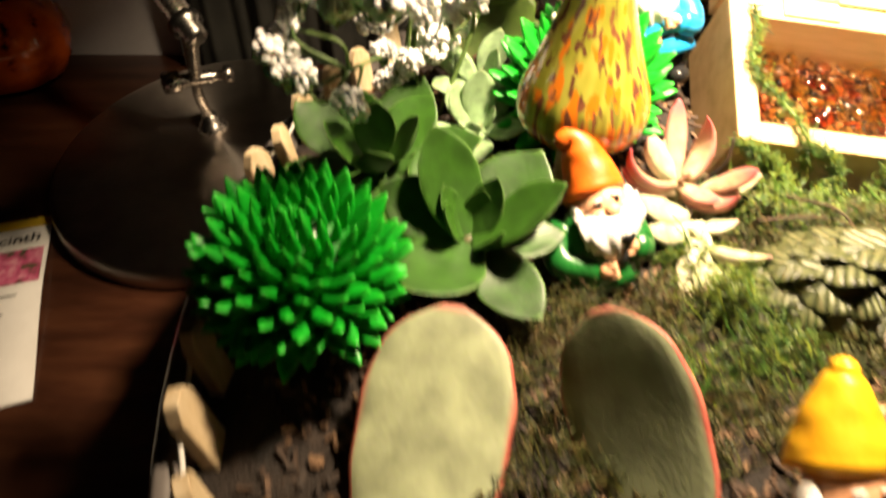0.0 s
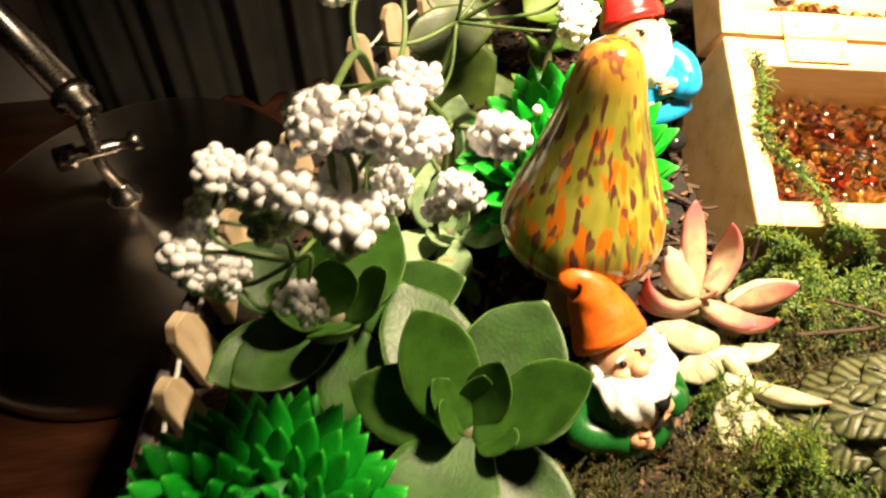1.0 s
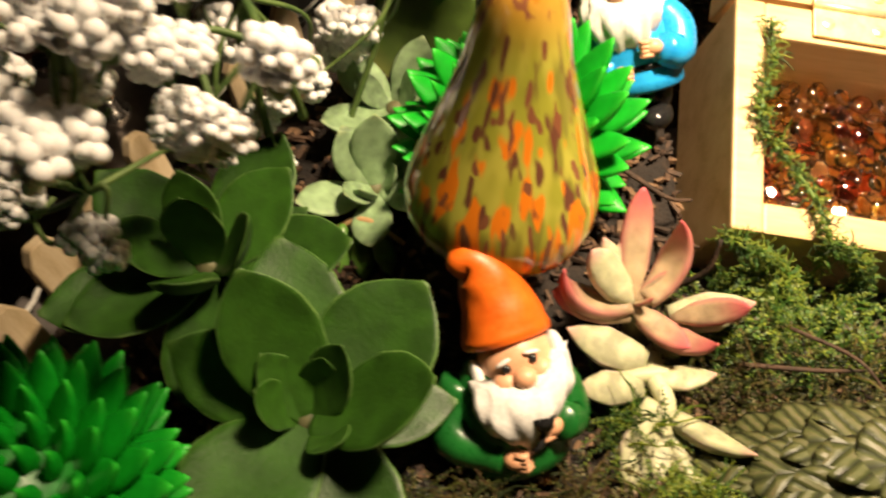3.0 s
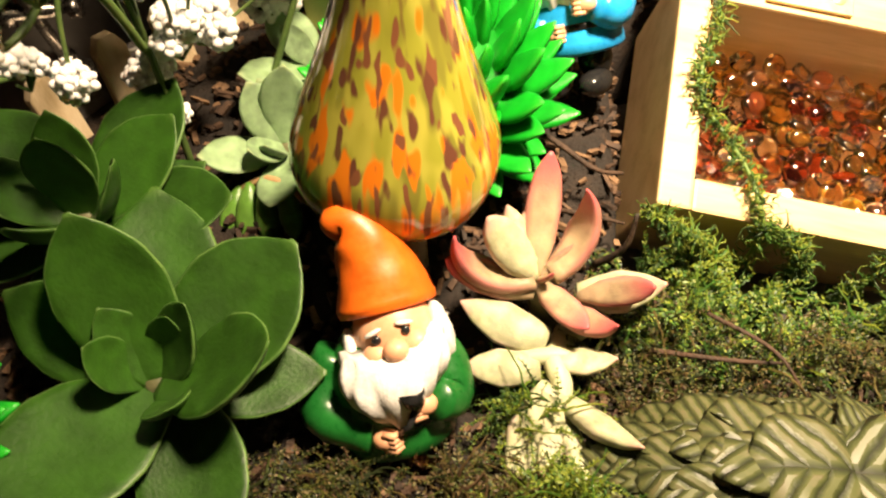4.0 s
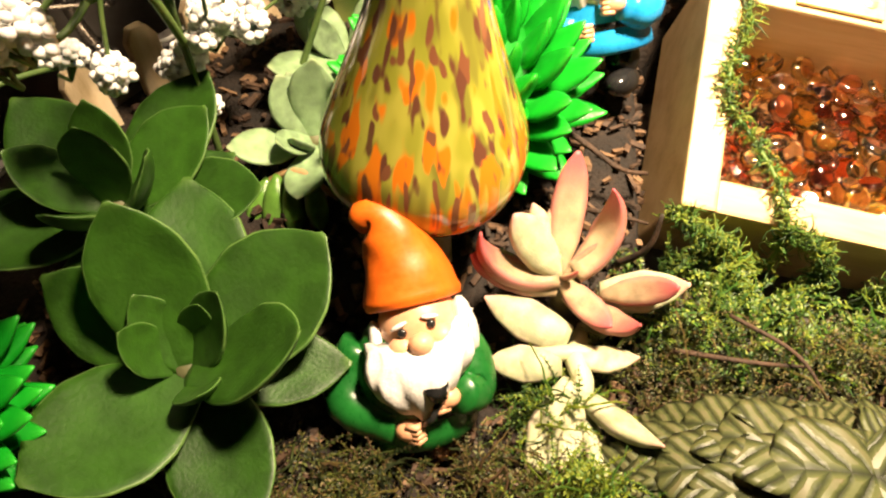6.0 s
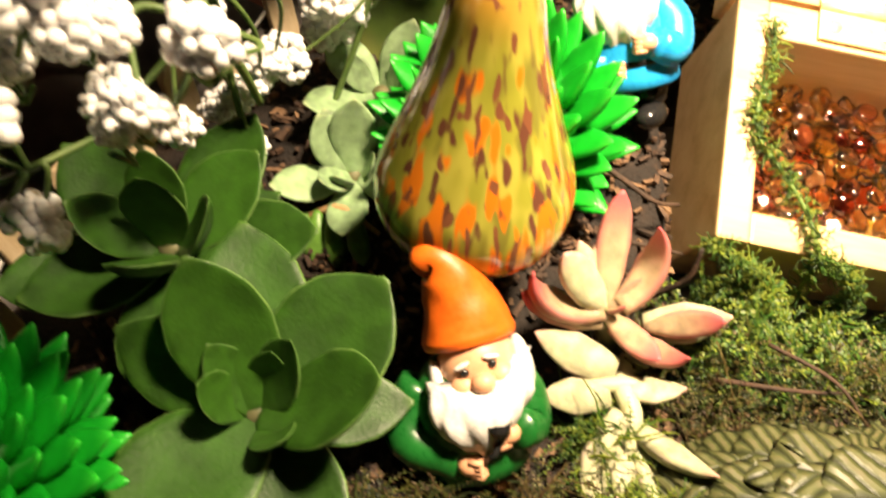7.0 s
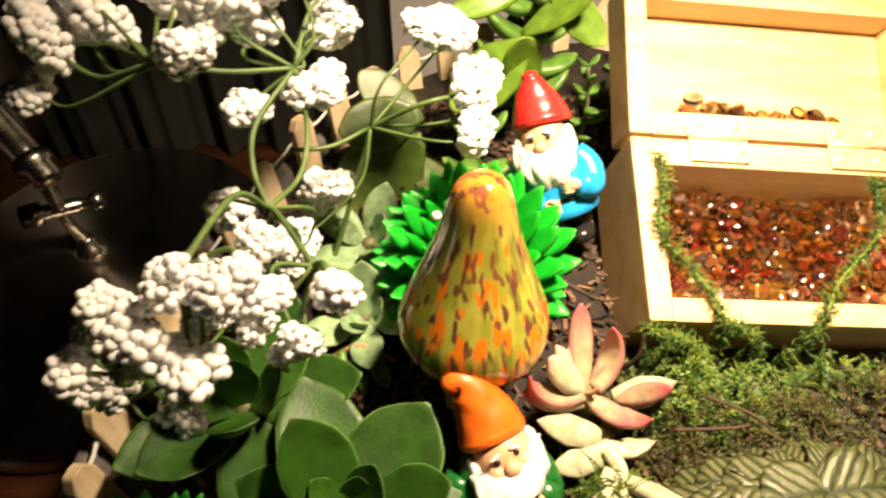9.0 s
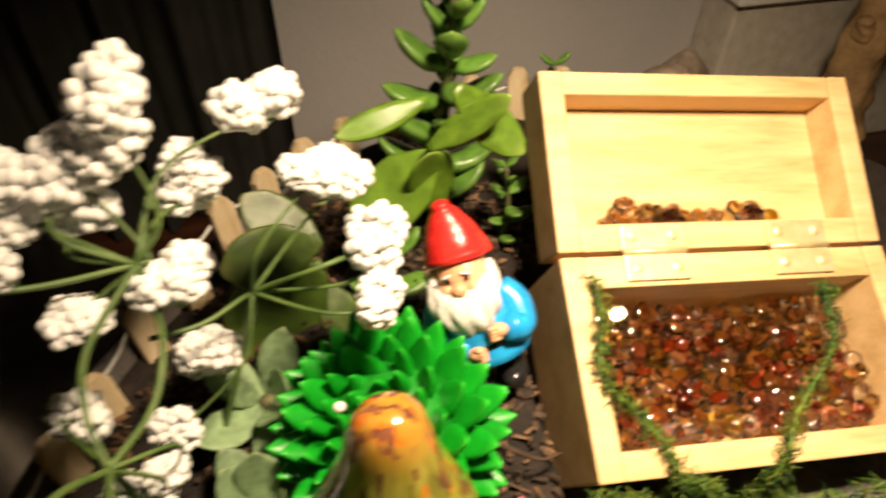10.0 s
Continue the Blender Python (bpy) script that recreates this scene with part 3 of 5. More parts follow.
def moss_patch(name, label, material, spots, count, seed, L=(0.008, 0.02), width=0.0016, height=0.004, rise=(-0.2, 0.9)):
    """Feathery fronds: a thread of a stem with small paired leaflets."""
    verts, faces = [], []
    r = random.Random(seed)
    for i in range(count):
        x0, y0, sx, sy, zz = r.choice(spots)
        x, y = r.gauss(x0, sx), r.gauss(y0, sy)
        if noise.noise(V((x * 75, y * 75, 5.0))) < 0.07 and r.random() < 0.85:
            continue
        hump = zz * math.exp(-((x - x0) / (2 * sx)) ** 2 - ((y - y0) / (2 * sy)) ** 2)
        p = V((x, y, soil_z(x, y) + r.uniform(0, 1) * (hump + height)))
        d = V((r.uniform(-1, 1), r.uniform(-1, 1), r.uniform(*rise))).normalized()
        long = r.uniform(*L)
        bare = r.random() < 0.22
        n = 4 + int(long / 0.0022)
        w = r.uniform(0.00016, 0.0003) * (1.6 if bare else 1)
        last = None
        for k in range(n + 1):
            u = k / n
            side = d.cross(V((r.uniform(-0.3, 0.3), r.uniform(-0.3, 0.3), 1)))
            side = side.normalized() if side.length > 1e-4 else V((1, 0, 0))
            up = side.cross(d)
            b = len(verts)
            ww = w * (1.1 - 0.7 * u)
            verts.extend((p + side * ww, p - side * ww, p + up * ww * 1.4))
            if last is not None:
                for a in range(3):
                    c = (a + 1) % 3
                    faces.append((last + a, last + c, b + c, b + a))
            last = b
            if not bare and k:
                for s in (-1, 1, 0):
                    q = len(verts)
                    out = (side * s + d * 0.75 + up * (0.35 if s else 1.0) + V((r.uniform(-0.3, 0.3), r.uniform(-0.3, 0.3), r.uniform(-0.3, 0.3)))).normalized()
                    ll = width * r.uniform(0.6, 1.2) * (1.15 - 0.7 * u)
                    f = out.cross(up).normalized() * ll * 0.2 if s else side * ll * 0.2
                    verts.extend((p, p + out * ll * 0.5 + f, p + out * ll, p + out * ll * 0.5 - f))
                    faces.append((q, q + 1, q + 2, q + 3))
            d = (d + V((r.uniform(-1, 1), r.uniform(-1, 1), r.uniform(-1.0, 0.55))) * 0.4).normalized()
            p = p + d * (long / n)
    me = bpy.data.meshes.new(name)
    me.from_pydata(verts, [], faces)
    me.materials.append(material)
    return tagged(part(name, me, None), label, "moss", kind="stuff")


moss_patch("moss_carpet", "tangled dry green and brown moss over the soil", M_MOSS,
           [(0.15, 0.285, 0.016, 0.012, 0.012), (0.185, 0.275, 0.025, 0.015, 0.014), (0.165, 0.265, 0.02, 0.008, 0.008), (0.11, 0.235, 0.02, 0.01, 0.006), (0.12, 0.205, 0.03, 0.02, 0.008), (0.07, 0.225, 0.02, 0.012, 0.004), (0.23, 0.28, 0.025, 0.016, 0.014), (0.17, 0.2, 0.03, 0.02, 0.006), (0.056, 0.2125, 0.018, 0.012, 0.004), (0.107, 0.1845, 0.025, 0.014, 0.006), (0.0675, 0.172, 0.02, 0.015, 0.004)], 9000, 11, L=(0.005, 0.015))
moss_patch("bright_moss_tuft", "bright green feathery moss beside the chest", M_MOSS_BRIGHT,
           [(0.165, 0.303, 0.012, 0.006, 0.032), (0.19, 0.3, 0.018, 0.006, 0.026), (0.158, 0.287, 0.014, 0.008, 0.018), (0.18, 0.283, 0.016, 0.008, 0.014), (0.22, 0.299, 0.018, 0.006, 0.022), (0.255, 0.297, 0.018, 0.006, 0.02)], 3000, 12, L=(0.005, 0.013), width=0.0018, rise=(-0.7, 0.6))
moss_patch("green_moss_tuft", "green moss sprigs in front of the figurines", M_MOSS_BRIGHT,
           [(0.118, 0.256, 0.006, 0.007, 0.012), (0.1275, 0.23, 0.006, 0.005, 0.022), (0.136, 0.2065, 0.008, 0.006, 0.014), (0.1065, 0.2015, 0.007, 0.005, 0.012)], 900, 13)

def twig(points, r):
    bm = bmesh.new()
    tube(bm, points, [r, r * 0.8, r * 0.5], 7, n=14)
    tagged(part("twig", bm, M_BARK), "thin brown twig lying on the soil", "twig", "twigs on the soil")


twig([(0.108, 0.345, 0.142), (0.12, 0.34, 0.147), (0.136, 0.333, 0.141), (0.146, 0.335, 0.138)], 0.0012)
twig([(0.12, 0.325, 0.13), (0.132, 0.318, 0.136), (0.146, 0.318, 0.133)], 0.001)
twig([(0.137, 0.305, 0.128), (0.143, 0.302, 0.14), (0.144, 0.304, 0.152)], 0.0012)
twig([(0.1, 0.36, 0.143), (0.112, 0.352, 0.148), (0.124, 0.35, 0.145)], 0.0014)
twig([(0.15, 0.275, 0.13), (0.168, 0.27, 0.136), (0.185, 0.273, 0.132)], 0.0008)
twig([(0.165, 0.285, 0.135), (0.178, 0.272, 0.139), (0.186, 0.262, 0.134)], 0.0007)

# ---- fence ----
def fence():
    t = thing("picket_fence", "low picket fence of pale wooden slats tied with white twine", "fence", at=oval(math.pi, 0.93, 0, 0.117))
    angs = [math.radians(a) for a in (82, 88, 94.5, 101, 107, 113, 119, 125, 131, 137, 143.5, 150, 155.5, 161, 166, 171, 175.5, 180, 184.5, 189, 194, 199, 204, 209)]
    knots = []
    r = random.Random(5)
    for a in angs:
        out = (oval(a, 1.0) - oval(a, 0.8)).normalized()
        foot = oval(a, 0.935, 0, 0.108)
        foot.z += 0.02 * min(1, max(0, (foot.y - 0.4) / 0.12))
        top = foot + out * r.uniform(0.004, 0.008) + V((0, 0, r.uniform(0.034, 0.04)))
        z = (top - foot).normalized()
        side = V((0, 0, 1)).cross(out).normalized()
        m = Matrix.Translation(foot) @ Matrix((side, z.cross(side), z)).transposed().to_4x4() @ pose(0, 0, 0, 0, 0, r.uniform(-14, 14))
        L, w, d = (top - foot).length, r.uniform(0.0058, 0.0068), 0.0024
        bm = bmesh.new()
        rings = [[m @ V((x, y, zz)) for x, y in ((-k * w, -d), (k * w, -d), (k * w, d), (-k * w, d))] for k, zz in ((1, 0), (1, L * 0.86), (0.55, L * 0.985), (0.42, L))]
        ring_mesh(bm, rings)
        bmesh.ops.bevel(bm, geom=bm.edges[:], offset=0.0004, segments=1, affect="EDGES")
        part("slat", bm, M_POST, t, smooth=False)
        knots.append(m @ V((0, -d - 0.001, L * 0.72)))
    pts = []
    for a, b in zip(knots, knots[1:]):
        pts += [a, (a + b) / 2 + V((0, 0, -0.0025))]
    pts.append(knots[-1])
    bm = bmesh.new()
    tube(bm, pts, 0.0009, 6, n=len(pts) * 4)
    for k in knots:
        blob(bm, k, (0.0018, 0.0015, 0.0018), u=6, v=4, rough=0.0006, freq=900)
    part("twine", bm, M_TWINE, t, "twisted white twine")


fence()

# ---- desk lamp, jar and leaflet on the table ----
def desk_lamp():
    c = V((-0.153, 0.51, 0))
    t = thing("desk_lamp", "desk lamp with dark round metal base and steel arm", "lamp", at=c)
    bm = bmesh.new()
    rings = [[c + V((k * 0.122 * math.cos(a), k * 0.15 * math.sin(a), z)) for a in [2 * math.pi * j / 72 for j in range(72)]]
             for k, z in ((0.985, 0.0), (1, 0.003), (1, 0.012), (0.985, 0.015), (0.95, 0.0165), (0.3, 0.019), (0.05, 0.0195))]
    ring_mesh(bm, rings)
    part("base", bm, M_DISC, t, "dark turned metal base")
    knob, ring, kr = V((-0.164, 0.526, 0.019)), V((-0.149, 0.4895, 0.1194)), V((-0.137, 0.5167, 0.072))
    bm = bmesh.new()
    lathe(bm, [(0.012, 0), (0.012, 0.003), (0.008, 0.006), (0.006, 0.012), (0.0045, 0.014)], Matrix.Translation(knob), 20)
    part("foot_collar", bm, M_STEEL, t)
    bm = bmesh.new()
    mid = V((-0.162, 0.512, 0.07))
    tube(bm, [knob + V((0, 0, 0.008)), knob + V((-0.003, -0.004, 0.03)), mid, ring], [0.0045, 0.004, 0.004, 0.006], 12, n=20)
    part("stem", bm, M_STEEL, t, "curved steel stem")
    bm = bmesh.new()
    ax = (kr - mid).normalized()
    mm = Matrix.Translation(mid) @ ax.to_track_quat("Z", "Y").to_matrix().to_4x4()
    lathe(bm, [(0.003, -0.024), (0.008, -0.023), (0.008, -0.012), (0.005, -0.011), (0.005, 0.012), (0.0035, 0.013), (0.0035, 0.02), (0.0065, 0.021), (0.0065, 0.027), (0.002, 0.0275)], mm, 16)
    part("pivot_knob", bm, M_STEEL, t, "steel pivot with clamp knob")
    arm = V((-0.5615, 0.787, 0.2553))
    arm = (arm + V((0.0, -0.25, 0.25))).normalized()
    q = Matrix.Translation(ring) @ arm.to_track_quat("Z", "Y").to_matrix().to_4x4()
    bm = bmesh.new()
    lathe(bm, [(0.006, -0.012), (0.0085, -0.01), (0.0085, -0.002), (0.0115, 0.0), (0.0115, 0.006), (0.009, 0.008)], q, 20)
    part("ring_collar", bm, M_STEEL, t)
    bm = bmesh.new()
    lathe(bm, [(0.0088, 0.006), (0.0088, 0.14), (0.008, 0.142)], q, 24)
    part("arm", bm, M_STEEL, t, "brushed steel tube arm")


desk_lamp()


def jar():
    at = V((-0.385, 0.645, 0.0))
    t = thing("glass_jar", "round orange speckled glass jar with dark neck", "jar", at=at)
    bm = bmesh.new()
    prof = [(0.0, 0.001), (0.03, 0.0), (0.047, 0.008), (0.058, 0.025), (0.061, 0.042), (0.056, 0.06), (0.045, 0.074), (0.034, 0.082)]
    lathe(bm, prof, Matrix.Translation(at), 40, wob=lambda p, a, u: V((p.x * (1 + 0.02 * math.cos(8 * a)), p.y * (1 + 0.02 * math.cos(8 * a)), p.z)))
    part("bowl", bm, M_JAR, t)
    bm = bmesh.new()
    lathe(bm, [(0.0345, 0.081), (0.036, 0.09), (0.03, 0.1), (0.026, 0.115), (0.03, 0.122), (0.026, 0.124)], Matrix.Translation(at), 40)
    part("neck", bm, M_BLACK, t, "black glossy neck")


jar()


def leaflet():
    t = thing("plant_leaflet", "folded white plant care leaflet with flower picture on the table", "leaflet", at=(-0.24, 0.37, 0.0))
    q = pose(-0.2605, 0.4365, 0.0, 0, 0, 20)
    w, h = 0.09, 0.17
    bm = bmesh.new()
    n = 14
    top, low = [], []
    for i in range(n + 1):
        y = -h * i / n
        z = 0.0025 + 0.004 * math.sin(math.pi * i / n) ** 2
        top.append([bm.verts.new(q @ V((x * w - w, y, z + 0.001 * math.sin(5 * x)))) for x in (0, 0.25, 0.5, 0.75, 1)])
        low.append([bm.verts.new(q @ V((x * w - w, y, z - 0.0012 + 0.001 * math.sin(5 * x)))) for x in (0, 0.25, 0.5, 0.75, 1)])
    for i in range(n):
        for j in range(4):
            bm.faces.new((top[i][j], top[i + 1][j], top[i + 1][j + 1], top[i][j + 1]))
            bm.faces.new((low[i][j], low[i][j + 1], low[i + 1][j + 1], low[i + 1][j]))
        for j in (0, 4):
            bm.faces.new((top[i][j], low[i][j], low[i + 1][j], top[i + 1][j]))
    bmesh.ops.recalc_face_normals(bm, faces=bm.faces)
    sheet = part("sheet", bm, M_PAPER, t)

    def print_on(name, x0, x1, y0, y1, material, label):
        bm = bmesh.new()
        k = 8
        rows = []
        for i in range(k + 1):
            y = y0 + (y1 - y0) * i / k
            z = 0.0025 + 0.004 * math.sin(math.pi * -y / h) ** 2 + 0.0006
            rows.append([bm.verts.new(q @ V((x, y, z + 0.001 * math.sin(5 * (x + w) / w)))) for x in (x0, (x0 + x1) / 2, x1)])
        for a, b in zip(rows, rows[1:]):
            for j in (0, 1):
                bm.faces.new((a[j], b[j], b[j + 1], a[j + 1]))
        bmesh.ops.recalc_face_normals(bm, faces=bm.faces)
        part(name, bm, material, sheet, label)
    print_on("header_band", -w, 0, -0.012, -0.001, M_PAPERYELLOW, "yellow printed band")
    print_on("flower_picture", -w, -0.002, -0.075, -0.038, M_PRINTPINK, "printed picture of pink flowers")
    for i, y in enumerate((-0.085, -0.101, -0.116)):
        print_on("text_line", -0.034 - 0.01 * (i % 2), -0.014 - 0.006 * (i % 3), y - 0.0012, y, M_INK, "line of small print")
    cu = bpy.data.curves.new("title", "FONT")
    cu.body, cu.size, cu.extrude, cu.align_x = "Hyacinth", 0.0135, 0.0001, "RIGHT"
    ob = new("title", cu)
    cu.materials.append(M_INK)
    ob.parent = sheet
    ob.matrix_basis = q @ pose(-0.004, -0.031, 0.0055, -4, 0, 0)
    ob["label"] = "title in black script"


leaflet()

# ---- treasure chest ----
CHEST_V = V((0.009, 0.0755, 0.0365)).normalized()
U = V((0.99, -0.06, -0.1))
U = (U - CHEST_V * U.dot(CHEST_V)).normalized()


def chest():
    corner = V((0.153, 0.317, 0.1437))
    v = CHEST_V
    w = U.cross(v)
    m = Matrix.Translation(corner) @ Matrix((U, v, w)).transposed().to_4x4()
    W, D, Hh, T, TB = 0.152, 0.086, 0.05, 0.0105, 0.0135
    t = thing("treasure_chest", "small open pale pine treasure chest full of glass gems", "chest", at=corner)
    for name, lo, hi in (("side_panel", (0, 0, -Hh), (T, D, 0)), ("side_panel", (W - T, 0, -Hh), (W, D, 0)),
                         ("front_panel", (T, 0, -Hh), (W - T, T, -0.0004)), ("back_panel", (T, D - TB, -Hh), (W - T, D, -0.0004)),
                         ("bottom_panel", (T, T, -Hh), (W - T, D - TB, -Hh + 0.008))):
        bm = bmesh.new()
        box(bm, lo, hi, Matrix(), 0.0011)
        ob = part(name, bm, M_WOOD, t, smooth=False)
        ob.matrix_basis = m
    # lid, laid open past the back edge
    v2 = V((0.004, 0.063, 0.044))
    v2 = (v2 - U * v2.dot(U)).normalized()
    w2 = U.cross(v2)
    m2 = Matrix.Translation(m @ V((0, D + 0.0018, 0.0))) @ Matrix((U, v2, w2)).transposed().to_4x4()
    LD, LH = 0.079, 0.024
    for name, lo, hi in (("lid_side", (0, 0, -LH), (T, LD, 0)), ("lid_side", (W - T, 0, -LH), (W, LD, 0)),
                         ("lid_near_rail", (T, 0, -LH), (W - T, 0.0115, -0.0004)), ("lid_far_rail", (T, LD - 0.0105, -LH), (W - T, LD, -0.0004)),
                         ("lid_panel", (T, 0.0115, -LH), (W - T, LD - 0.0105, -0.0165))):
        bm = bmesh.new()
        box(bm, lo, hi, Matrix(), 0.0011)
        ob = part(name, bm, M_WOOD, t, smooth=False)
        ob.matrix_basis = m2
    for x in (0.041, 0.109):
        bm = bmesh.new()
        box(bm, (x - 0.014, D - 0.0115, 0.0002), (x + 0.014, D - 0.0005, 0.0014), m, 0.0004)
        hinge = part("hinge", bm, M_BRASS, t, "brass butt hinge", smooth=False)
        bm = bmesh.new()
        box(bm, (x - 0.014, 0.0005, 0.0002), (x + 0.014, 0.0105, 0.0014), m2, 0.0004)
        part("hinge_leaf", bm, M_BRASS, hinge, smooth=False)
        bm = bmesh.new()
        tube(bm, [m @ V((x - 0.014, D + 0.0008, 0.0014)), m @ V((x + 0.014, D + 0.0008, 0.0014))], 0.0013, 10)
        part("hinge_pin", bm, M_BRASS, hinge)
        for mm, y in ((m, D - 0.0062), (m2, 0.0055)):
            for dx in (-0.009, 0.009):
                bm = bmesh.new()
                q = mm @ Matrix.Translation((x + dx, y, 0.0013))
                lathe(bm, [(0.0024, 0), (0.0023, 0.0005), (0.0012, 0.001), (0.0003, 0.0011)], q, 12)
                box(bm, (-0.0016, -0.0003, 0.00085), (0.0016, 0.0003, 0.00118), q)
                part("screw", bm, M_BRASS, hinge, "small cross-head screw", smooth=False)
    return m, m2, W, D, T, TB


CH, CHL, CW, CD, CT, CTB = chest()


def gems():
    r = random.Random(21)
    shapes = []
    for k in range(4):
        bm = bmesh.new()
        n, prof = ((8, [(0.35, -0.7), (1.0, -0.05), (1.0, 0.05), (0.68, 0.42)]), (7, [(0.62, -0.4), (1.0, -0.02), (0.7, 0.38)]),
                   (20, [(0.3, -0.5), (0.7, -0.42), (0.93, -0.22), (1.0, 0), (0.92, 0.2), (0.72, 0.33), (0.42, 0.41), (0.05, 0.44)]), (6, [(0.1, -0.9), (1.0, 0), (0.6, 0.45)]))[k]
        lathe(bm, prof, Matrix(), n, wob=lambda p, a, u: V((p.x * 1.08, p.y * 0.95, p.z)))
        me = mesh_of(bm, "gem", smooth=k == 2)
        me.materials.append(M_GEM)
        shapes.append(me)

    def gem(at, size, group, label):
        ob = new("gem", r.choice(shapes + [shapes[2]] * 5))
        ob.matrix_world = Matrix.Translation(at) @ pose(0, 0, 0, r.gauss(14, 20), r.gauss(0, 20), 0) @ pose(0, 0, 0, 0, 0, r.uniform(0, 360)) @ Matrix.Scale(size, 4)
        tagged(ob, label, "gem", group)
    placed = []
    for layer in (0, 1):
        tries = 0
        while tries < 2600 and len(placed) < 285:
            tries += 1
            s = r.uniform(0.0034, 0.0056)
            px, py = r.uniform(CT + s, CW - CT - s), r.uniform(CT + s, CD - CTB - s)
            pz = -0.0135 - 0.012 * (py / CD) - 0.006 * (1 - layer) + 0.003 * noise.noise(V((px * 60, py * 60, 4)))
            p = V((px, py, pz))
            if all((p - o).length > 0.66 * (s + so) for o, so in placed):
                placed.append((p, s))
                gem(CH @ p, s, "gems in the chest", "faceted amber and rose glass gem in the chest")
    for i in range(34):
        s = r.uniform(0.0032, 0.0048)
        cl = r.choice((0.03, 0.042, 0.05, 0.058, 0.064, 0.085, 0.095, 0.1))
        gem(CHL @ V((cl + r.uniform(-0.008, 0.008), 0.0115 + s * 0.9 + r.uniform(0, 1) ** 2 * 0.006, -0.0165 + s * r.uniform(0.7, 2.2))), s, "gems in the lid", "faceted amber glass gem resting in the lid")
    gem(V((0.0925, 0.2455, 0.121)), 0.0045, "loose gems", "yellow glass gem lying on the moss")


gems()


def chest_vine():
    """Moss threads that hang over the chest's front corner."""
    bm = bmesh.new()
    r = random.Random(31)
    lines = [[CH @ V(p) for p in ((0.011, 0.076, 0.003), (0.0115, 0.06, 0.003), (0.008, 0.046, 0.0035), (0.009, 0.034, 0.003), (0.0175, 0.0235, 0.003), (0.0255, 0.0125, 0.003), (0.03, -0.001, 0.003), (0.032, -0.008, -0.01), (0.03, -0.012, -0.03))],
             [CH @ V(p) for p in ((0.113, 0.068, 0.003), (0.1125, 0.062, 0.003), (0.109, 0.043, 0.003), (0.084, 0.0185, 0.004), (0.074, 0.002, 0.003), (0.07, -0.008, -0.012), (0.068, -0.012, -0.03))],
             [CH @ V(p) for p in ((-0.003, -0.003, 0.002), (0.004, -0.008, 0.004), (0.016, -0.01, -0.002), (0.026, -0.012, -0.014), (0.022, -0.014, -0.03))],
             [CH @ V(p) for p in ((0.016, -0.006, -0.004), (0.012, -0.011, -0.012), (0.008, -0.013, -0.024), (0.012, -0.014, -0.034))],
             [CH @ V(p) for p in ((0.03, -0.001, 0.003), (0.042, -0.005, 0.0), (0.05, -0.01, -0.014), (0.048, -0.013, -0.03))]]
    for line in lines:
        P = smooth_line(line, 60)
        tube(bm, P, [0.0006, 0.0008, 0.0006], 5)
        for i, p in enumerate(P):
            for k in range(11):
                d = V((r.uniform(-1, 1), r.uniform(-1, 1), r.uniform(-0.6, 0.7)))
                strand(bm, p + d * r.uniform(0, 0.003), d, r.uniform(0.002, 0.0055) * (1 if i % 9 < 6 else 1.5), r.uniform(0.0002, 0.00045), r, steps=5, wild=2.0)
    tagged(part("moss_vine", bm, M_MOSS_BRIGHT), "green moss strand draped over the chest rim", "moss", kind="stuff")


chest_vine()

# ---- mushroom ----
def mushroom():
    at = V((0.0775, 0.306, 0.112))
    axis = V((0.015, 0.03, 1)).normalized()
    m = Matrix.Translation(at) @ axis.to_track_quat("Z", "Y").to_matrix().to_4x4()
    t = thing("glass_mushroom", "glossy tall olive mushroom streaked with orange and brown", "mushroom", at=at)
    bm = bmesh.new()
    prof = [(0.006, 0.042), (0.016, 0.0408), (0.0225, 0.0425), (0.0262, 0.0468), (0.0276, 0.053), (0.0268, 0.0595), (0.0242, 0.067), (0.0205, 0.0765), (0.0169, 0.086), (0.0139, 0.095), (0.0118, 0.103), (0.0102, 0.1095), (0.0081, 0.1145), (0.0049, 0.1175), (0.001, 0.1187)]
    P = smooth_line([V((a, 0, b)) for a, b in prof], 48)
    lathe(bm, [(max(0.0006, p.x), p.z) for p in P], Matrix(), 48, wob=lambda p, a, u: V((p.x * (1 + 0.025 * math.sin(3 * a + 1)) , p.y * (1 + 0.02 * math.sin(2 * a)), p.z)))
    cap = part("cap", bm, M_MUSH, t, "streaked glazed cap")
    cap.matrix_basis = m
    bm = bmesh.new()
    lathe(bm, [(0.012, -0.002), (0.0095, 0.008), (0.0082, 0.025), (0.0085, 0.043)], Matrix(), 24)
    part("stalk", bm, M_MUSHSTEM, t, "tan glazed stalk").matrix_basis = m


mushroom()

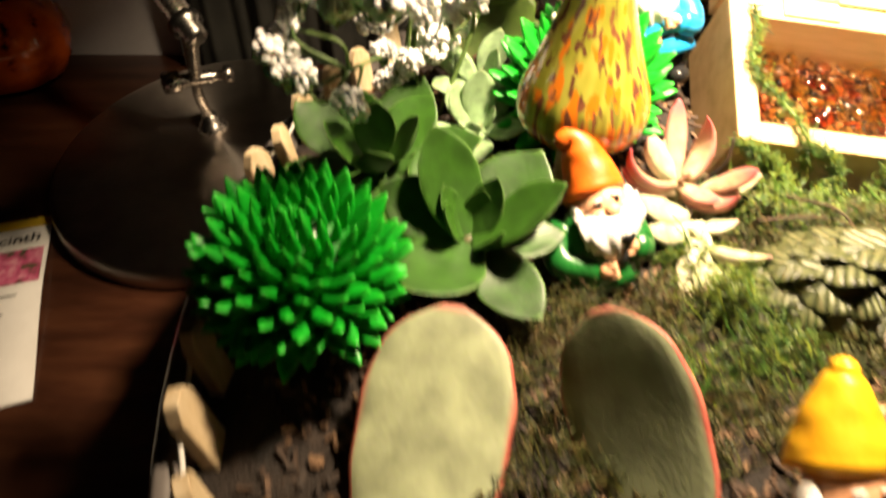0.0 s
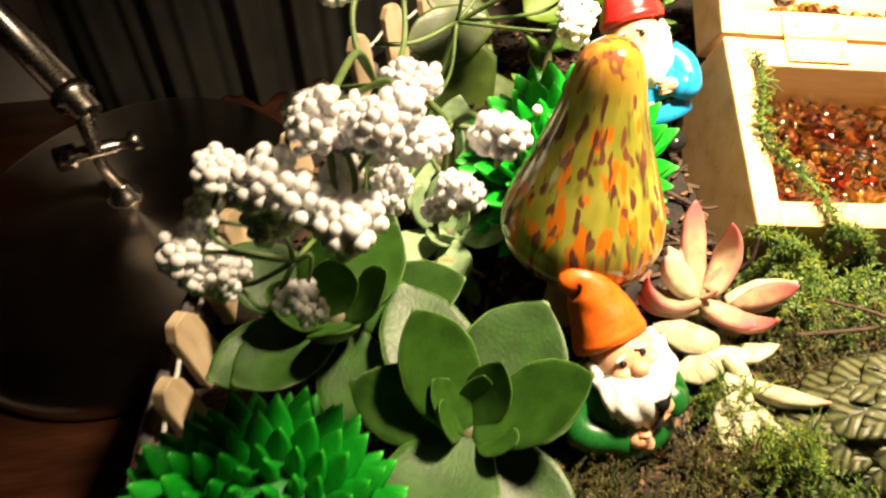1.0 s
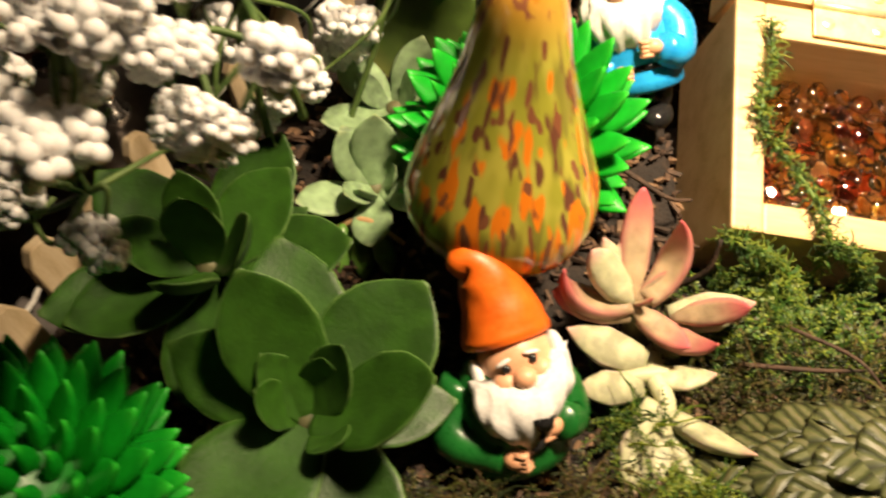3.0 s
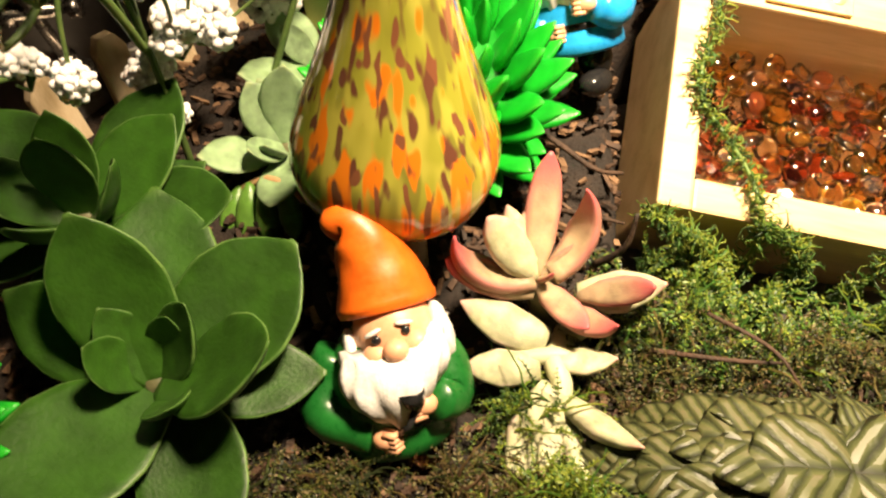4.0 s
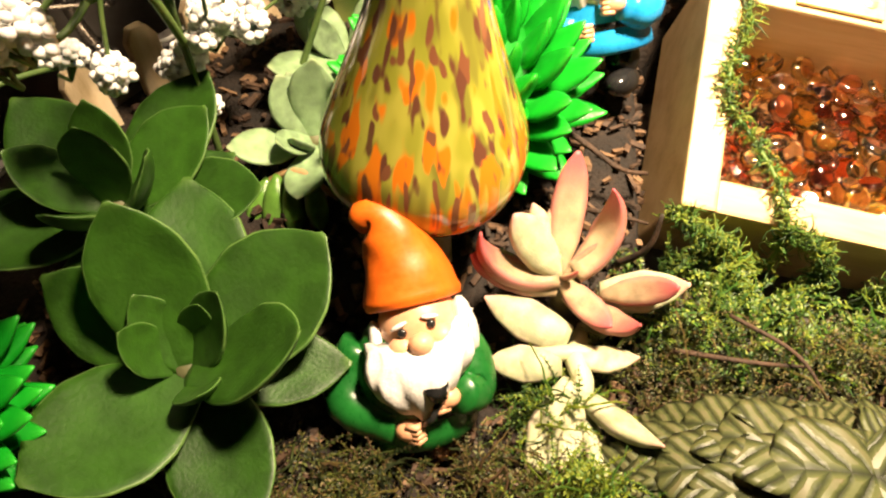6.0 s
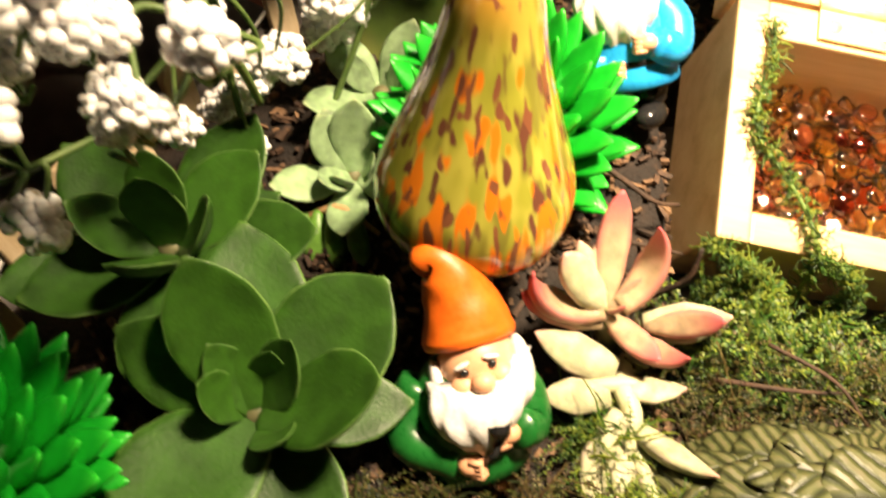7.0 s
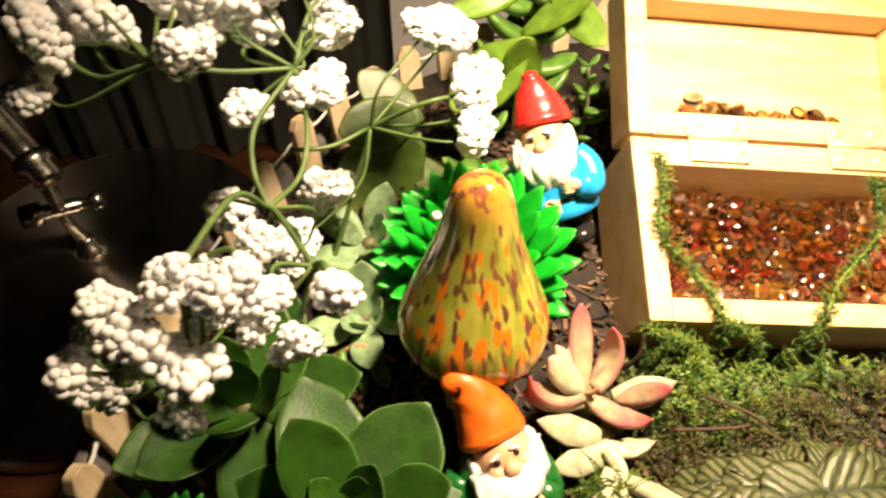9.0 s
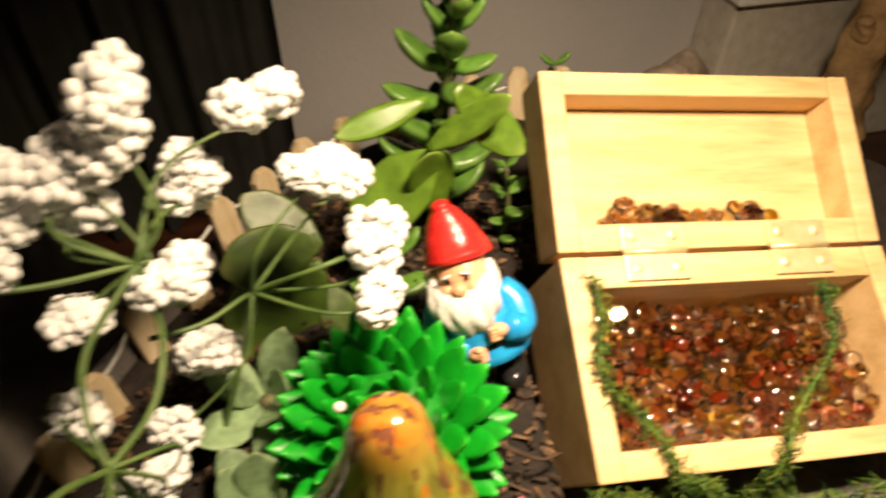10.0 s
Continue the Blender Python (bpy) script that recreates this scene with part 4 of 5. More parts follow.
# ---- gnome figurines: one mesh each ----
def gnome(name, label, m, hat, coat, flop=0.0, pipe=False, head=None, lean=0.0, tall=1.0, swing=0.0, back=0.0):
    """m: the body; head: the head where it is turned; lean: how far the beard's end swings aside; flop: how far the hat's tip hangs over."""
    bm = bmesh.new()
    body, m = m, head or m
    HAT, COAT, FLESH, BEARD, BLACK = 0, 1, 2, 3, 4
    for sx in (-1, 1):
        blob(bm, (sx * 0.0075, -0.004, 0.0055), (0.0062, 0.0105, 0.0055), BLACK, body)
        blob(bm, (sx * 0.0072, 0.0, 0.014), (0.0066, 0.007, 0.008), BLACK, body)
    lathe(bm, [(0.006, 0.018), (0.0165, 0.0172), (0.0182, 0.0185), (0.0178, 0.022), (0.0165, 0.0262), (0.0168, 0.032), (0.016, 0.038), (0.0145, 0.043), (0.011, 0.049), (0.006, 0.052)], body, 28, COAT,
          wob=lambda p, a, u: V((p.x * 1.02, p.y * 0.92 - (0.002 if p.y < 0 else 0) * math.sin(math.pi * u), p.z)))
    lathe(bm, [(0.0158, 0.0258), (0.0174, 0.0262), (0.0174, 0.0284), (0.0158, 0.0288)], body, 28, BLACK, wob=lambda p, a, u: V((p.x * 1.02, p.y * 0.95 - (0.001 if p.y < 0 else 0), p.z)))
    blob(bm, (0, -0.0018, 0.0562), (0.0116, 0.0112, 0.012), FLESH, m, 16, 10)
    # beard: a wide fan with combed grooves
    rings = []
    for i in range(13):
        u = i / 12
        wdt = 0.0148 * (1 - 0.2 * u) * math.sqrt(max(0.02, 1 - max(0, (u - 0.35) / 0.66) ** 2))
        z = 0.0545 - (0.0215 if head else 0.0255) * u
        yc = -0.0075 - 0.0062 * math.sin(math.pi * min(1, u * 1.1)) ** 0.8
        ring = []
        for j in range(40):
            a = 2 * math.pi * j / 40
            g = 1 + 0.1 * math.sin(a * 11 + 4 * u + 2 * math.sin(6 * u)) * (0.4 + u) + 0.06 * math.sin(a * 5 - 9 * u)
            ring.append(m @ V((wdt * math.cos(a) * g + lean * u, yc + (0.0062 if math.sin(a) < 0 else 0.004) * math.sin(a) * g, z + 0.003 * math.cos(a) ** 2)))
        rings.append(ring)
    ring_mesh(bm, rings, BEARD)
    for sx in (-1, 1):
        blob(bm, (sx * 0.0122, -0.003, 0.0525), (0.0032, 0.0058, 0.0085), BEARD, m, rough=0.0012, freq=400)
        mu = m @ pose(sx * 0.0045, -0.0142, 0.0503, 0, sx * 22, sx * -14)
        blob(bm, (0, 0, 0), (0.0056, 0.0028, 0.0026), BEARD, mu, rough=0.0008, freq=500)
        blob(bm, (sx * 0.0054, -0.0106, 0.0538), (0.0043, 0.0038, 0.0038), FLESH, m)
        blob(bm, (sx * 0.004, -0.0122, 0.0586), (0.0013, 0.0008, 0.0013), BLACK, m, 8, 6)
        br = m @ pose(sx * 0.0043, -0.0122, 0.0608, 0, sx * 12, 0)
        blob(bm, (0, 0, 0), (0.0026, 0.0009, 0.0007), BEARD, br, 8, 5)
        hx0, hz0 = (0.0102, 0.0338) if sx > 0 else (-0.0012, 0.0262)
        tube(bm, [body @ V(p) for p in ((sx * 0.012, 0.0, 0.0455), (sx * 0.0172, -0.002, 0.038), (sx * 0.0175, -0.008, 0.0305), (hx0 + sx * 0.003, -0.0145, hz0))], [0.0056, 0.0064, 0.0062, 0.005], 14, COAT, n=12)
        hx, hy, hz = (0.0102, -0.0165, 0.0345) if sx > 0 else (-0.0012, -0.0175, 0.0262)
        blob(bm, (hx, hy, hz), (0.0042, 0.0034, 0.0032), FLESH, body)
        for k in range(4):
            f = (hx - sx * 0.0024, hy - 0.0022, hz - 0.0024 + 0.0016 * k)
            tube(bm, [body @ V((f[0] + sx * 0.003, f[1] + 0.0004, f[2])), body @ V((f[0], f[1] - 0.0009, f[2])), body @ V((f[0] - sx * 0.0016, f[1] + 0.0008, f[2]))], [0.0009, 0.0009, 0.0007], 6, FLESH)
    blob(bm, (0, -0.0138, 0.0548), (0.0036, 0.0033, 0.0031), FLESH, m)
    if pipe:
        tube(bm, [body @ V(p) for p in ((0.0085, -0.0195, 0.0375), (0.0082, -0.0205, 0.042))], [0.0026, 0.0032], 10, BLACK)
        tube(bm, [body @ V(p) for p in ((0.0085, -0.0195, 0.036), (0.006, -0.0205, 0.031), (0.003, -0.02, 0.029))], 0.0009, 6, BLACK)
    spine = [(0, 0.0, 0.0605), (0, 0.0, 0.063), (0, 0.0, 0.0685), (0.04 * flop, 0, 0.0755), (0.18 * flop, 0, 0.0825), (0.42 * flop, 0, 0.0885), (0.78 * flop, 0, 0.0915), (flop, 0, 0.0895), (1.12 * flop, 0, 0.087)]
    if not flop:
        spine = [(0, 0, z) for z in (0.0605, 0.063, 0.0685, 0.0755, 0.0815, 0.086, 0.0885, 0.091, 0.0925)]
    spine = [(x + swing * (z - 0.0605), 0.0022 + back * (z - 0.0605), 0.0617 + (z - 0.0605) * tall) for x, y, z in spine]
    widths = [0.0137, 0.014, 0.0127, 0.0108, 0.0092, 0.0075, 0.0058, 0.0044, 0.0021] if flop else [0.0142, 0.0146, 0.0132, 0.0108, 0.0083, 0.006, 0.0042, 0.0038, 0.0018]
    first = len(bm.verts)
    tube(bm, [m @ V(p) for p in spine], [w * m.to_scale().x for w in widths], 32, HAT, n=33)
    bm.verts.ensure_lookup_table()
    for v in bm.verts[first:]:
        q = m.inverted() @ v.co
        q.z -= 0.0042 * ((q.y - 0.002) / 0.015) * min(1, max(0, 1 - (q.z - 0.063) / 0.014))
        q += V((q.x, q.y, 0)).normalized() * 0.0006 * noise.noise(V((q.x, q.y, q.z)) * 160)
        v.co = m @ q
    bmesh.ops.recalc_face_normals(bm, faces=bm.faces)
    ob = part(name, bm, [hat, coat, M_FLESH, M_BEARD, M_BLACK])
    return tagged(ob, label, "garden gnome")


def gnome_at(nose, z, front, size=0.95):
    q = basis((0, 0, 0), z, front) @ Matrix.Scale(size, 4)
    return Matrix.Translation(V(nose) - q @ V((0, -0.0168, 0.0548))) @ q


HEAD = gnome_at((0.0842, 0.2548, 0.1508), (-0.4, 0.52, 0.76), (0.113, -0.825, 0.63), 0.9)
BODY = basis((0, 0, 0), (-0.22, 0.43, 0.87), (0.12, -0.86, 0.45)) @ Matrix.Scale(0.88, 4)
BODY = Matrix.Translation(V((0.0876, 0.2474, 0.1326)) - BODY @ V((0.0052, -0.0155, 0.0288))) @ BODY
gnome("gnome_figurine", "painted gnome in orange hat and green coat holding a pipe", BODY, M_ORANGE, M_GREENCOAT, -0.0074, True, HEAD, -0.006, tall=0.88, swing=0.1, back=-0.05)
gnome("gnome_figurine", "painted gnome in red hat and blue coat with black boots", basis((0.134, 0.37, 0.141), (-0.25, 0.42, 0.87), (-0.4, -0.82, 0.4)) @ Matrix.Scale(0.9, 4), M_RED, M_BLUE, 0.0, tall=0.84)
YELLOW = basis((0, 0, 0), (0.02, 0.6, 0.8), (0.1, -0.8, 0.6)) @ Matrix.Scale(0.92, 4)
gnome("gnome_figurine", "painted gnome with yellow hat and white beard", Matrix.Translation(V((0.1216, 0.1655, 0.167)) - YELLOW @ V((-0.003, 0, 0.0885))) @ YELLOW, M_YELLOW, M_RED)

# ---- plastic spiky succulents ----
def spiky(label, c, R, axis, count, bead=None, wide=1.2):
    t = thing("plastic_succulent", label, "artificial plant", "bright green plastic succulents", at=c)
    axis = V(axis).normalized()
    q = axis.to_track_quat("Z", "Y").to_matrix()
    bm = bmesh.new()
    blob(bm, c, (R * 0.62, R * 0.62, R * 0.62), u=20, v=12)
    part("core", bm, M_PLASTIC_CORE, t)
    me = leaf_mesh("spike", 0.34, 0.2, 0.25, 0.05, M_PLASTIC, n=9, k=8)
    r = random.Random(int(count))
    for i in range(count):
        z = 1 - 1.55 * (i + 0.5) / count
        a = i * 2.39996 + r.uniform(-0.08, 0.08)
        rad = math.sqrt(1 - z * z)
        d = q @ V((rad * math.cos(a), rad * math.sin(a), z))
        upd = (axis - d * axis.dot(d))
        upd = upd.normalized() if upd.length > 1e-3 else d.orthogonal()
        tipd = (d + upd * 0.22).normalized()
        L = R * r.uniform(0.94, 1.04) * (0.82 + 0.18 * min(1, (1 - z) * 1.6))
        leaf_to(me, t, V(c) + d * R * 0.42, V(c) + tipd * L, upd, (1.25 if z < 0.7 else 0.95) * wide, "spike_leaf")
    if bead:
        bm = bmesh.new()
        blob(bm, bead, (0.0019, 0.0019, 0.0019))
        part("bead", bm, M_BEAD, t, "small white bead")
    return t


spiky("bright green spiky plastic succulent beside the fence", (-0.0265, 0.2185, 0.155), 0.0365, (0.05, -0.15, 1), 180, wide=1.0)
spiky("bright green spiky plastic succulent behind the mushroom", (0.086, 0.353, 0.15), 0.044, (-0.3, -0.25, 1), 115, bead=(0.068, 0.3404, 0.1887), wide=1.15)

# ---- living succulents ----
def rosette(label, c, axis, rings, me, stem_mat, seed, extra=(), group="green rosette succulents"):
    """rings: (leaves, length, rise in degrees, turn, width)."""
    t = thing("rosette_succulent", label, "succulent", group, at=c)
    r = random.Random(seed)
    axis = V(axis).normalized()
    q = axis.to_track_quat("Z", "Y").to_matrix()
    bm = bmesh.new()
    foot = V((c[0], c[1], 0.112))
    tube(bm, [foot, V(c) - axis * 0.004, V(c) + axis * 0.002], [0.005, 0.0045, 0.003], 10, n=8)
    part("stem", bm, stem_mat, t)
    for n, L, rise, turn, wide in rings:
        for k in range(n):
            a = math.radians(turn + 360 * k / n + r.uniform(-9, 9))
            e = math.radians(rise + r.uniform(-6, 6))
            d = q @ V((math.cos(a) * math.cos(e), math.sin(a) * math.cos(e), math.sin(e)))
            upd = q @ V((-math.cos(a) * math.sin(e), -math.sin(a) * math.sin(e), math.cos(e)))
            b = V(c) + (q @ V((math.cos(a), math.sin(a), 0))) * 0.003
            leaf_to(me, t, b, b + d * L * r.uniform(0.93, 1.06), upd, wide)
    for tip, upd, wide in extra:
        leaf_to(me, t, c, tip, upd, wide)
    return t


BIG = leaf_mesh("obovate", 0.64, 0.1, 0.35, 0.12, M_ROSETTE, n=20, k=22, wave=0.02, rim=M_PALERIM)
rosette("large green rosette succulent with broad pointed leaves", (0.03, 0.247, 0.143), (0.1, -0.2, 1), [(3, 0.02, 62, 40, 0.9)], BIG, M_JADESTEM, 2,
        extra=(((0.058, 0.276, 0.163), (-0.2, -0.45, 0.85), 1.15), ((0.0165, 0.263, 0.182), (0.35, -0.75, 0.5), 0.86),
               ((0.0144, 0.297, 0.156), (0.2, -0.6, 0.8), 0.9), ((0.0615, 0.2425, 0.172), (-0.5, -0.1, 0.85), 0.85),
               ((0.0395, 0.254, 0.166), (-0.5, -0.6, 0.5), 0.9), ((-0.003, 0.256, 0.162), (0.12, -0.7, 0.65), 0.95),
               ((0.008, 0.214, 0.15), (0.1, 0.1, 1), 1.3), ((0.053, 0.212, 0.138), (0.0, -0.2, 1), 0.9),
               ((0.02, 0.253, 0.163), (0.6, -0.5, 0.5), 0.8), ((0.067, 0.255, 0.14), (-0.2, -0.3, 1), 0.8)))
rosette("second green rosette succulent under the white flowers", (-0.008, 0.294, 0.145), (-0.05, -0.25, 1), [(4, 0.03, 55, 20, 0.9), (5, 0.042, 12, 10, 0.95)], BIG, M_JADESTEM, 3,
        extra=(((0.0155, 0.316, 0.165), (-0.3, -0.6, 0.7), 1.0), ((-0.0071, 0.292, 0.175), (0.1, -0.9, 0.3), 0.9), ((0.0168, 0.3226, 0.142), (-0.3, -0.5, 0.9), 0.8), ((-0.04, 0.27, 0.148), (0.2, 0, 1), 1.0)))
PALE = leaf_mesh("obovate", 0.6, 0.14, 0.35, 0.1, M_PALE)
rosette("pale grey-green rosette succulent behind the leaves", (0.036, 0.342, 0.133), (-0.1, -0.3, 1), [(3, 0.014, 65, 30, 1.0), (5, 0.025, 20, 70, 1.0)], PALE, M_JADESTEM, 4,
        extra=(((0.0285, 0.328, 0.143), (0, -0.5, 0.9), 1.0), ((0.0379, 0.3476, 0.1612), (0, -0.8, 0.5), 1.0), ((0.0249, 0.3479, 0.1536), (0.3, -0.6, 0.7), 1.1)))
rosette("pale grey-green rosette succulent beside the far flowers", (0.04, 0.385, 0.135), (-0.1, -0.3, 1), [(3, 0.02, 60, 50, 1.0), (5, 0.03, 25, 15, 1.0)], PALE, M_JADESTEM, 8)


def pink_succulent():
    c = V((0.1178, 0.289, 0.139))
    t = thing("pink_succulent", "pale succulent with pink-tipped curling leaves", "succulent", at=c)
    bm = bmesh.new()
    tube(bm, [(0.126, 0.286, 0.112), (0.121, 0.288, 0.128), c], [0.0042, 0.0038, 0.003], 10, n=8)
    part("stem", bm, M_JADESTEM, t)
    curled = leaf_mesh("lance", 0.36, 0.17, 0.95, 0.2, M_PINK)
    strap = leaf_mesh("oval", 0.3, 0.16, 0.3, 0.12, M_PINK)
    fat = leaf_mesh("oval", 0.36, 0.2, 0.5, 0.14, M_PINK)
    pale = leaf_mesh("oval", 0.5, 0.28, 0.35, 0.1, M_CREAM)
    far = V((0.129, 0.285, 0.138))
    for base, tip, upd, wide, me in ((c, (0.1186, 0.3095, 0.167), (0.1, -0.85, 0.4), 0.95, strap), (c + V((0.004, 0, 0.002)), (0.1275, 0.2985, 0.165), (-0.75, -0.45, 0.3), 1.0, curled),
                                     (c, (0.0953, 0.2861, 0.1575), (0.45, 0.1, 0.85), 0.9, curled), (c - V((0, 0.003, 0.003)), (0.0934, 0.2855, 0.149), (0.3, -0.5, 0.8), 0.95, fat),
                                     (c, (0.1312, 0.294, 0.1513), (-0.3, -0.5, 0.8), 0.95, strap), (c, (0.1305, 0.272, 0.1425), (-0.1, -0.4, 0.9), 1.0, fat),
                                     (c - V((-0.003, 0.002, 0.004)), (0.1372, 0.2715, 0.1455), (-0.5, 0.2, 0.8), 0.85, curled), (far, (0.1455, 0.279, 0.1525), (-0.2, -0.6, 0.8), 0.95, fat),
                                     (c, (0.1035, 0.292, 0.159), (0.3, -0.6, 0.6), 0.9, pale), (c, (0.1085, 0.301, 0.1545), (0.2, -0.8, 0.4), 0.65, pale),
                                     (c, (0.1135, 0.301, 0.1535), (0.1, -0.9, 0.3), 0.6, pale), (c, (0.1215, 0.285, 0.1475), (0.0, 0.0, 0.9), 0.8, strap)):
        leaf_to(me, t, base, tip, upd, wide)
    return t


pink_succulent()


def cream_succulent():
    t = thing("trailing_succulent", "cream trailing succulent stems with pointed leaves", "succulent", at=(0.125, 0.268, 0.117))
    bm = bmesh.new()
    tube(bm, [(0.128, 0.284, 0.122), (0.124, 0.27, 0.129), (0.126, 0.262, 0.128), (0.124, 0.25, 0.122)], [0.0028, 0.003, 0.0028, 0.002], 10, n=14)
    part("stem", bm, M_CREAM, t, "pale jointed stem")
    bm = bmesh.new()
    tube(bm, [(0.113, 0.27, 0.128), (0.124, 0.271, 0.13), (0.134, 0.272, 0.129)], [0.0022, 0.0024, 0.0018], 10, n=10)
    part("stem", bm, M_CREAM, t, "pale jointed stem")
    me = leaf_mesh("lance", 0.38, 0.22, 0.4, 0.1, M_CREAM)
    for base, tip, upd, wide in (((0.124, 0.262, 0.129), (0.114, 0.238, 0.119), (0.2, -0.3, 1), 1.3), ((0.126, 0.258, 0.125), (0.121, 0.24, 0.124), (0, 0, 1), 1.0),
                                 ((0.126, 0.26, 0.127), (0.142, 0.243, 0.139), (0, 0, 1), 0.7), ((0.127, 0.256, 0.124), (0.134, 0.236, 0.126), (0.2, 0, 1), 0.8),
                                 ((0.124, 0.27, 0.13), (0.139, 0.268, 0.136), (-0.2, 0.1, 1), 1.4), ((0.122, 0.275, 0.13), (0.098, 0.279, 0.14), (0, -0.4, 1), 1.2),
                                 ((0.12, 0.268, 0.128), (0.1, 0.262, 0.136), (0, -0.4, 1), 1.2), ((0.13, 0.288, 0.134), (0.151, 0.2855, 0.146), (-0.2, -0.4, 0.9), 1.3),
                                 ((0.128, 0.28, 0.125), (0.142, 0.292, 0.14), (0, -0.5, 0.9), 1.1)):
        leaf_to(me, t, base, tip, upd, wide)


cream_succulent()


def sedum():
    t = thing("sedum_sprig", "small sedum sprig with yellow-green bud leaves", "succulent", at=(0.028, 0.322, 0.118))
    me = leaf_mesh("oval", 0.42, 0.3, 0.15, 0.02, M_JADE)
    bm = bmesh.new()
    tube(bm, [(0.02, 0.33, 0.122), (0.034, 0.328, 0.131), (0.048, 0.322, 0.126)], [0.0014, 0.0013, 0.0009], 8, n=10)
    part("stem", bm, M_DRIFT, t, "thin orange-brown stem")
    for base, tip in (((0.026, 0.329, 0.128), (0.0265, 0.313, 0.114)), ((0.032, 0.328, 0.13), (0.035, 0.312, 0.118)), ((0.038, 0.327, 0.13), (0.044, 0.312, 0.121)), ((0.022, 0.33, 0.125), (0.018, 0.316, 0.115))):
        leaf_to(me, t, base, tip, (0, -0.5, 1))


sedum()


def paddles():
    t = thing("paddle_succulent", "paddle succulent with round red-rimmed leaves", "succulent", at=(0.04, 0.145, 0.115))
    bm = bmesh.new()
    tube(bm, [(0.042, 0.143, 0.105), (0.042, 0.146, 0.118), (0.04, 0.15, 0.124)], [0.006, 0.0055, 0.004], 10, n=8)
    part("stem", bm, M_JADESTEM, t)
    me = leaf_mesh("paddle", 0.66, 0.09, 0.2, 0.04, M_PADDLE, n=24, k=20, rim=M_REDRIM)
    leaf_to(me, t, (0.0095, 0.137, 0.113), (0.0235, 0.2055, 0.1515), (-0.1, -0.6, 0.75), 0.92)
    leaf_to(me, t, (0.083, 0.138, 0.112), (0.0665, 0.1955, 0.161), (-0.62, -0.7, 0.3), 0.9)


paddles()


def jade(label, base, top, n, size, seed, me, extra=()):
    t = thing("jade_plant", label, "succulent", at=base)
    base, top = V(base), V(top)
    r = random.Random(seed)
    mid = (base + top) / 2 + V((r.uniform(-0.01, 0.01), r.uniform(-0.008, 0.008), 0))
    bm = bmesh.new()
    tube(bm, [base, mid, top], [size * 0.1, size * 0.09, size * 0.05], 10, n=14)
    part("trunk", bm, M_JADESTEM, t)
    for a, b, wide in extra:
        leaf_to(BRIGHT, t, a, b, (0, -0.7, 0.7), wide)
    P = smooth_line([base, mid, top], n)
    for i, p in enumerate(P):
        if i < n * 0.18:
            continue
        for s in (0, 1):
            a = i * 1.5708 + s * math.pi + r.uniform(-0.3, 0.3)
            e = math.radians(r.uniform(5, 35) + 35 * (i / n) ** 3)
            d = V((math.cos(a) * math.cos(e), math.sin(a) * math.cos(e), math.sin(e)))
            L = size * r.uniform(0.75, 1.1) * (1 - 0.45 * (i / n) ** 2)
            leaf_to(me, t, p, p + d * L, V((0, 0, 1)) - d * d.z, r.uniform(0.9, 1.15))
    return t


JADE = leaf_mesh("oval", 0.52, 0.25, 0.35, 0.06, M_JADE)
BRIGHT = leaf_mesh("oval", 0.55, 0.12, 0.4, 0.08, M_BRIGHTLEAF)
jade("jade plant with glossy green oval leaves behind the chest", (0.125, 0.475, 0.115), (0.142, 0.485, 0.262), 18, 0.034, 5, JADE, extra=(((0.122, 0.44, 0.205), (0.085, 0.43, 0.178), 1.1), ((0.124, 0.44, 0.175), (0.117, 0.43, 0.213), 1.0), ((0.12, 0.445, 0.228), (0.082, 0.43, 0.226), 0.5), ((0.118, 0.435, 0.212), (0.148, 0.428, 0.236), 0.6), ((0.13, 0.44, 0.235), (0.157, 0.43, 0.207), 0.85)))
jade("small jade cutting beside the chest", (0.154, 0.446, 0.115), (0.158, 0.451, 0.185), 9, 0.015, 6, JADE)
jade("small jade cutting behind the chest lid", (0.215, 0.535, 0.115), (0.216, 0.54, 0.182), 7, 0.017, 7, JADE)
jade("jade plant beside the red-hatted gnome", (0.095, 0.43, 0.115), (0.1, 0.435, 0.17), 6, 0.026, 9, JADE)


def broad_plant():
    t = thing("broad_leaf_plant", "plant with broad olive-green leaves behind the flowers", "plant", at=(0.07, 0.43, 0.115))
    me = leaf_mesh("oval", 0.72, 0.06, 0.25, 0.05, M_BROAD, n=20, k=14, wave=0.03)
    bm = bmesh.new()
    tube(bm, [(0.072, 0.435, 0.11), (0.07, 0.43, 0.14), (0.068, 0.43, 0.165)], [0.004, 0.0035, 0.002], 8, n=8)
    part("stem", bm, M_STEM, t)
    for base, tip, upd, wide in (((0.07, 0.432, 0.175), (0.03, 0.425, 0.172), (0.0, -0.75, 0.6), 0.9), ((0.068, 0.428, 0.165), (0.03, 0.412, 0.135), (0.1, -0.85, 0.5), 1.15),
                                 ((0.07, 0.432, 0.17), (0.042, 0.45, 0.19), (0.2, -0.6, 0.7), 0.8), ((0.07, 0.43, 0.15), (0.078, 0.405, 0.14), (0, -0.7, 0.7), 0.9)):
        leaf_to(me, t, base, tip, upd, wide)


broad_plant()

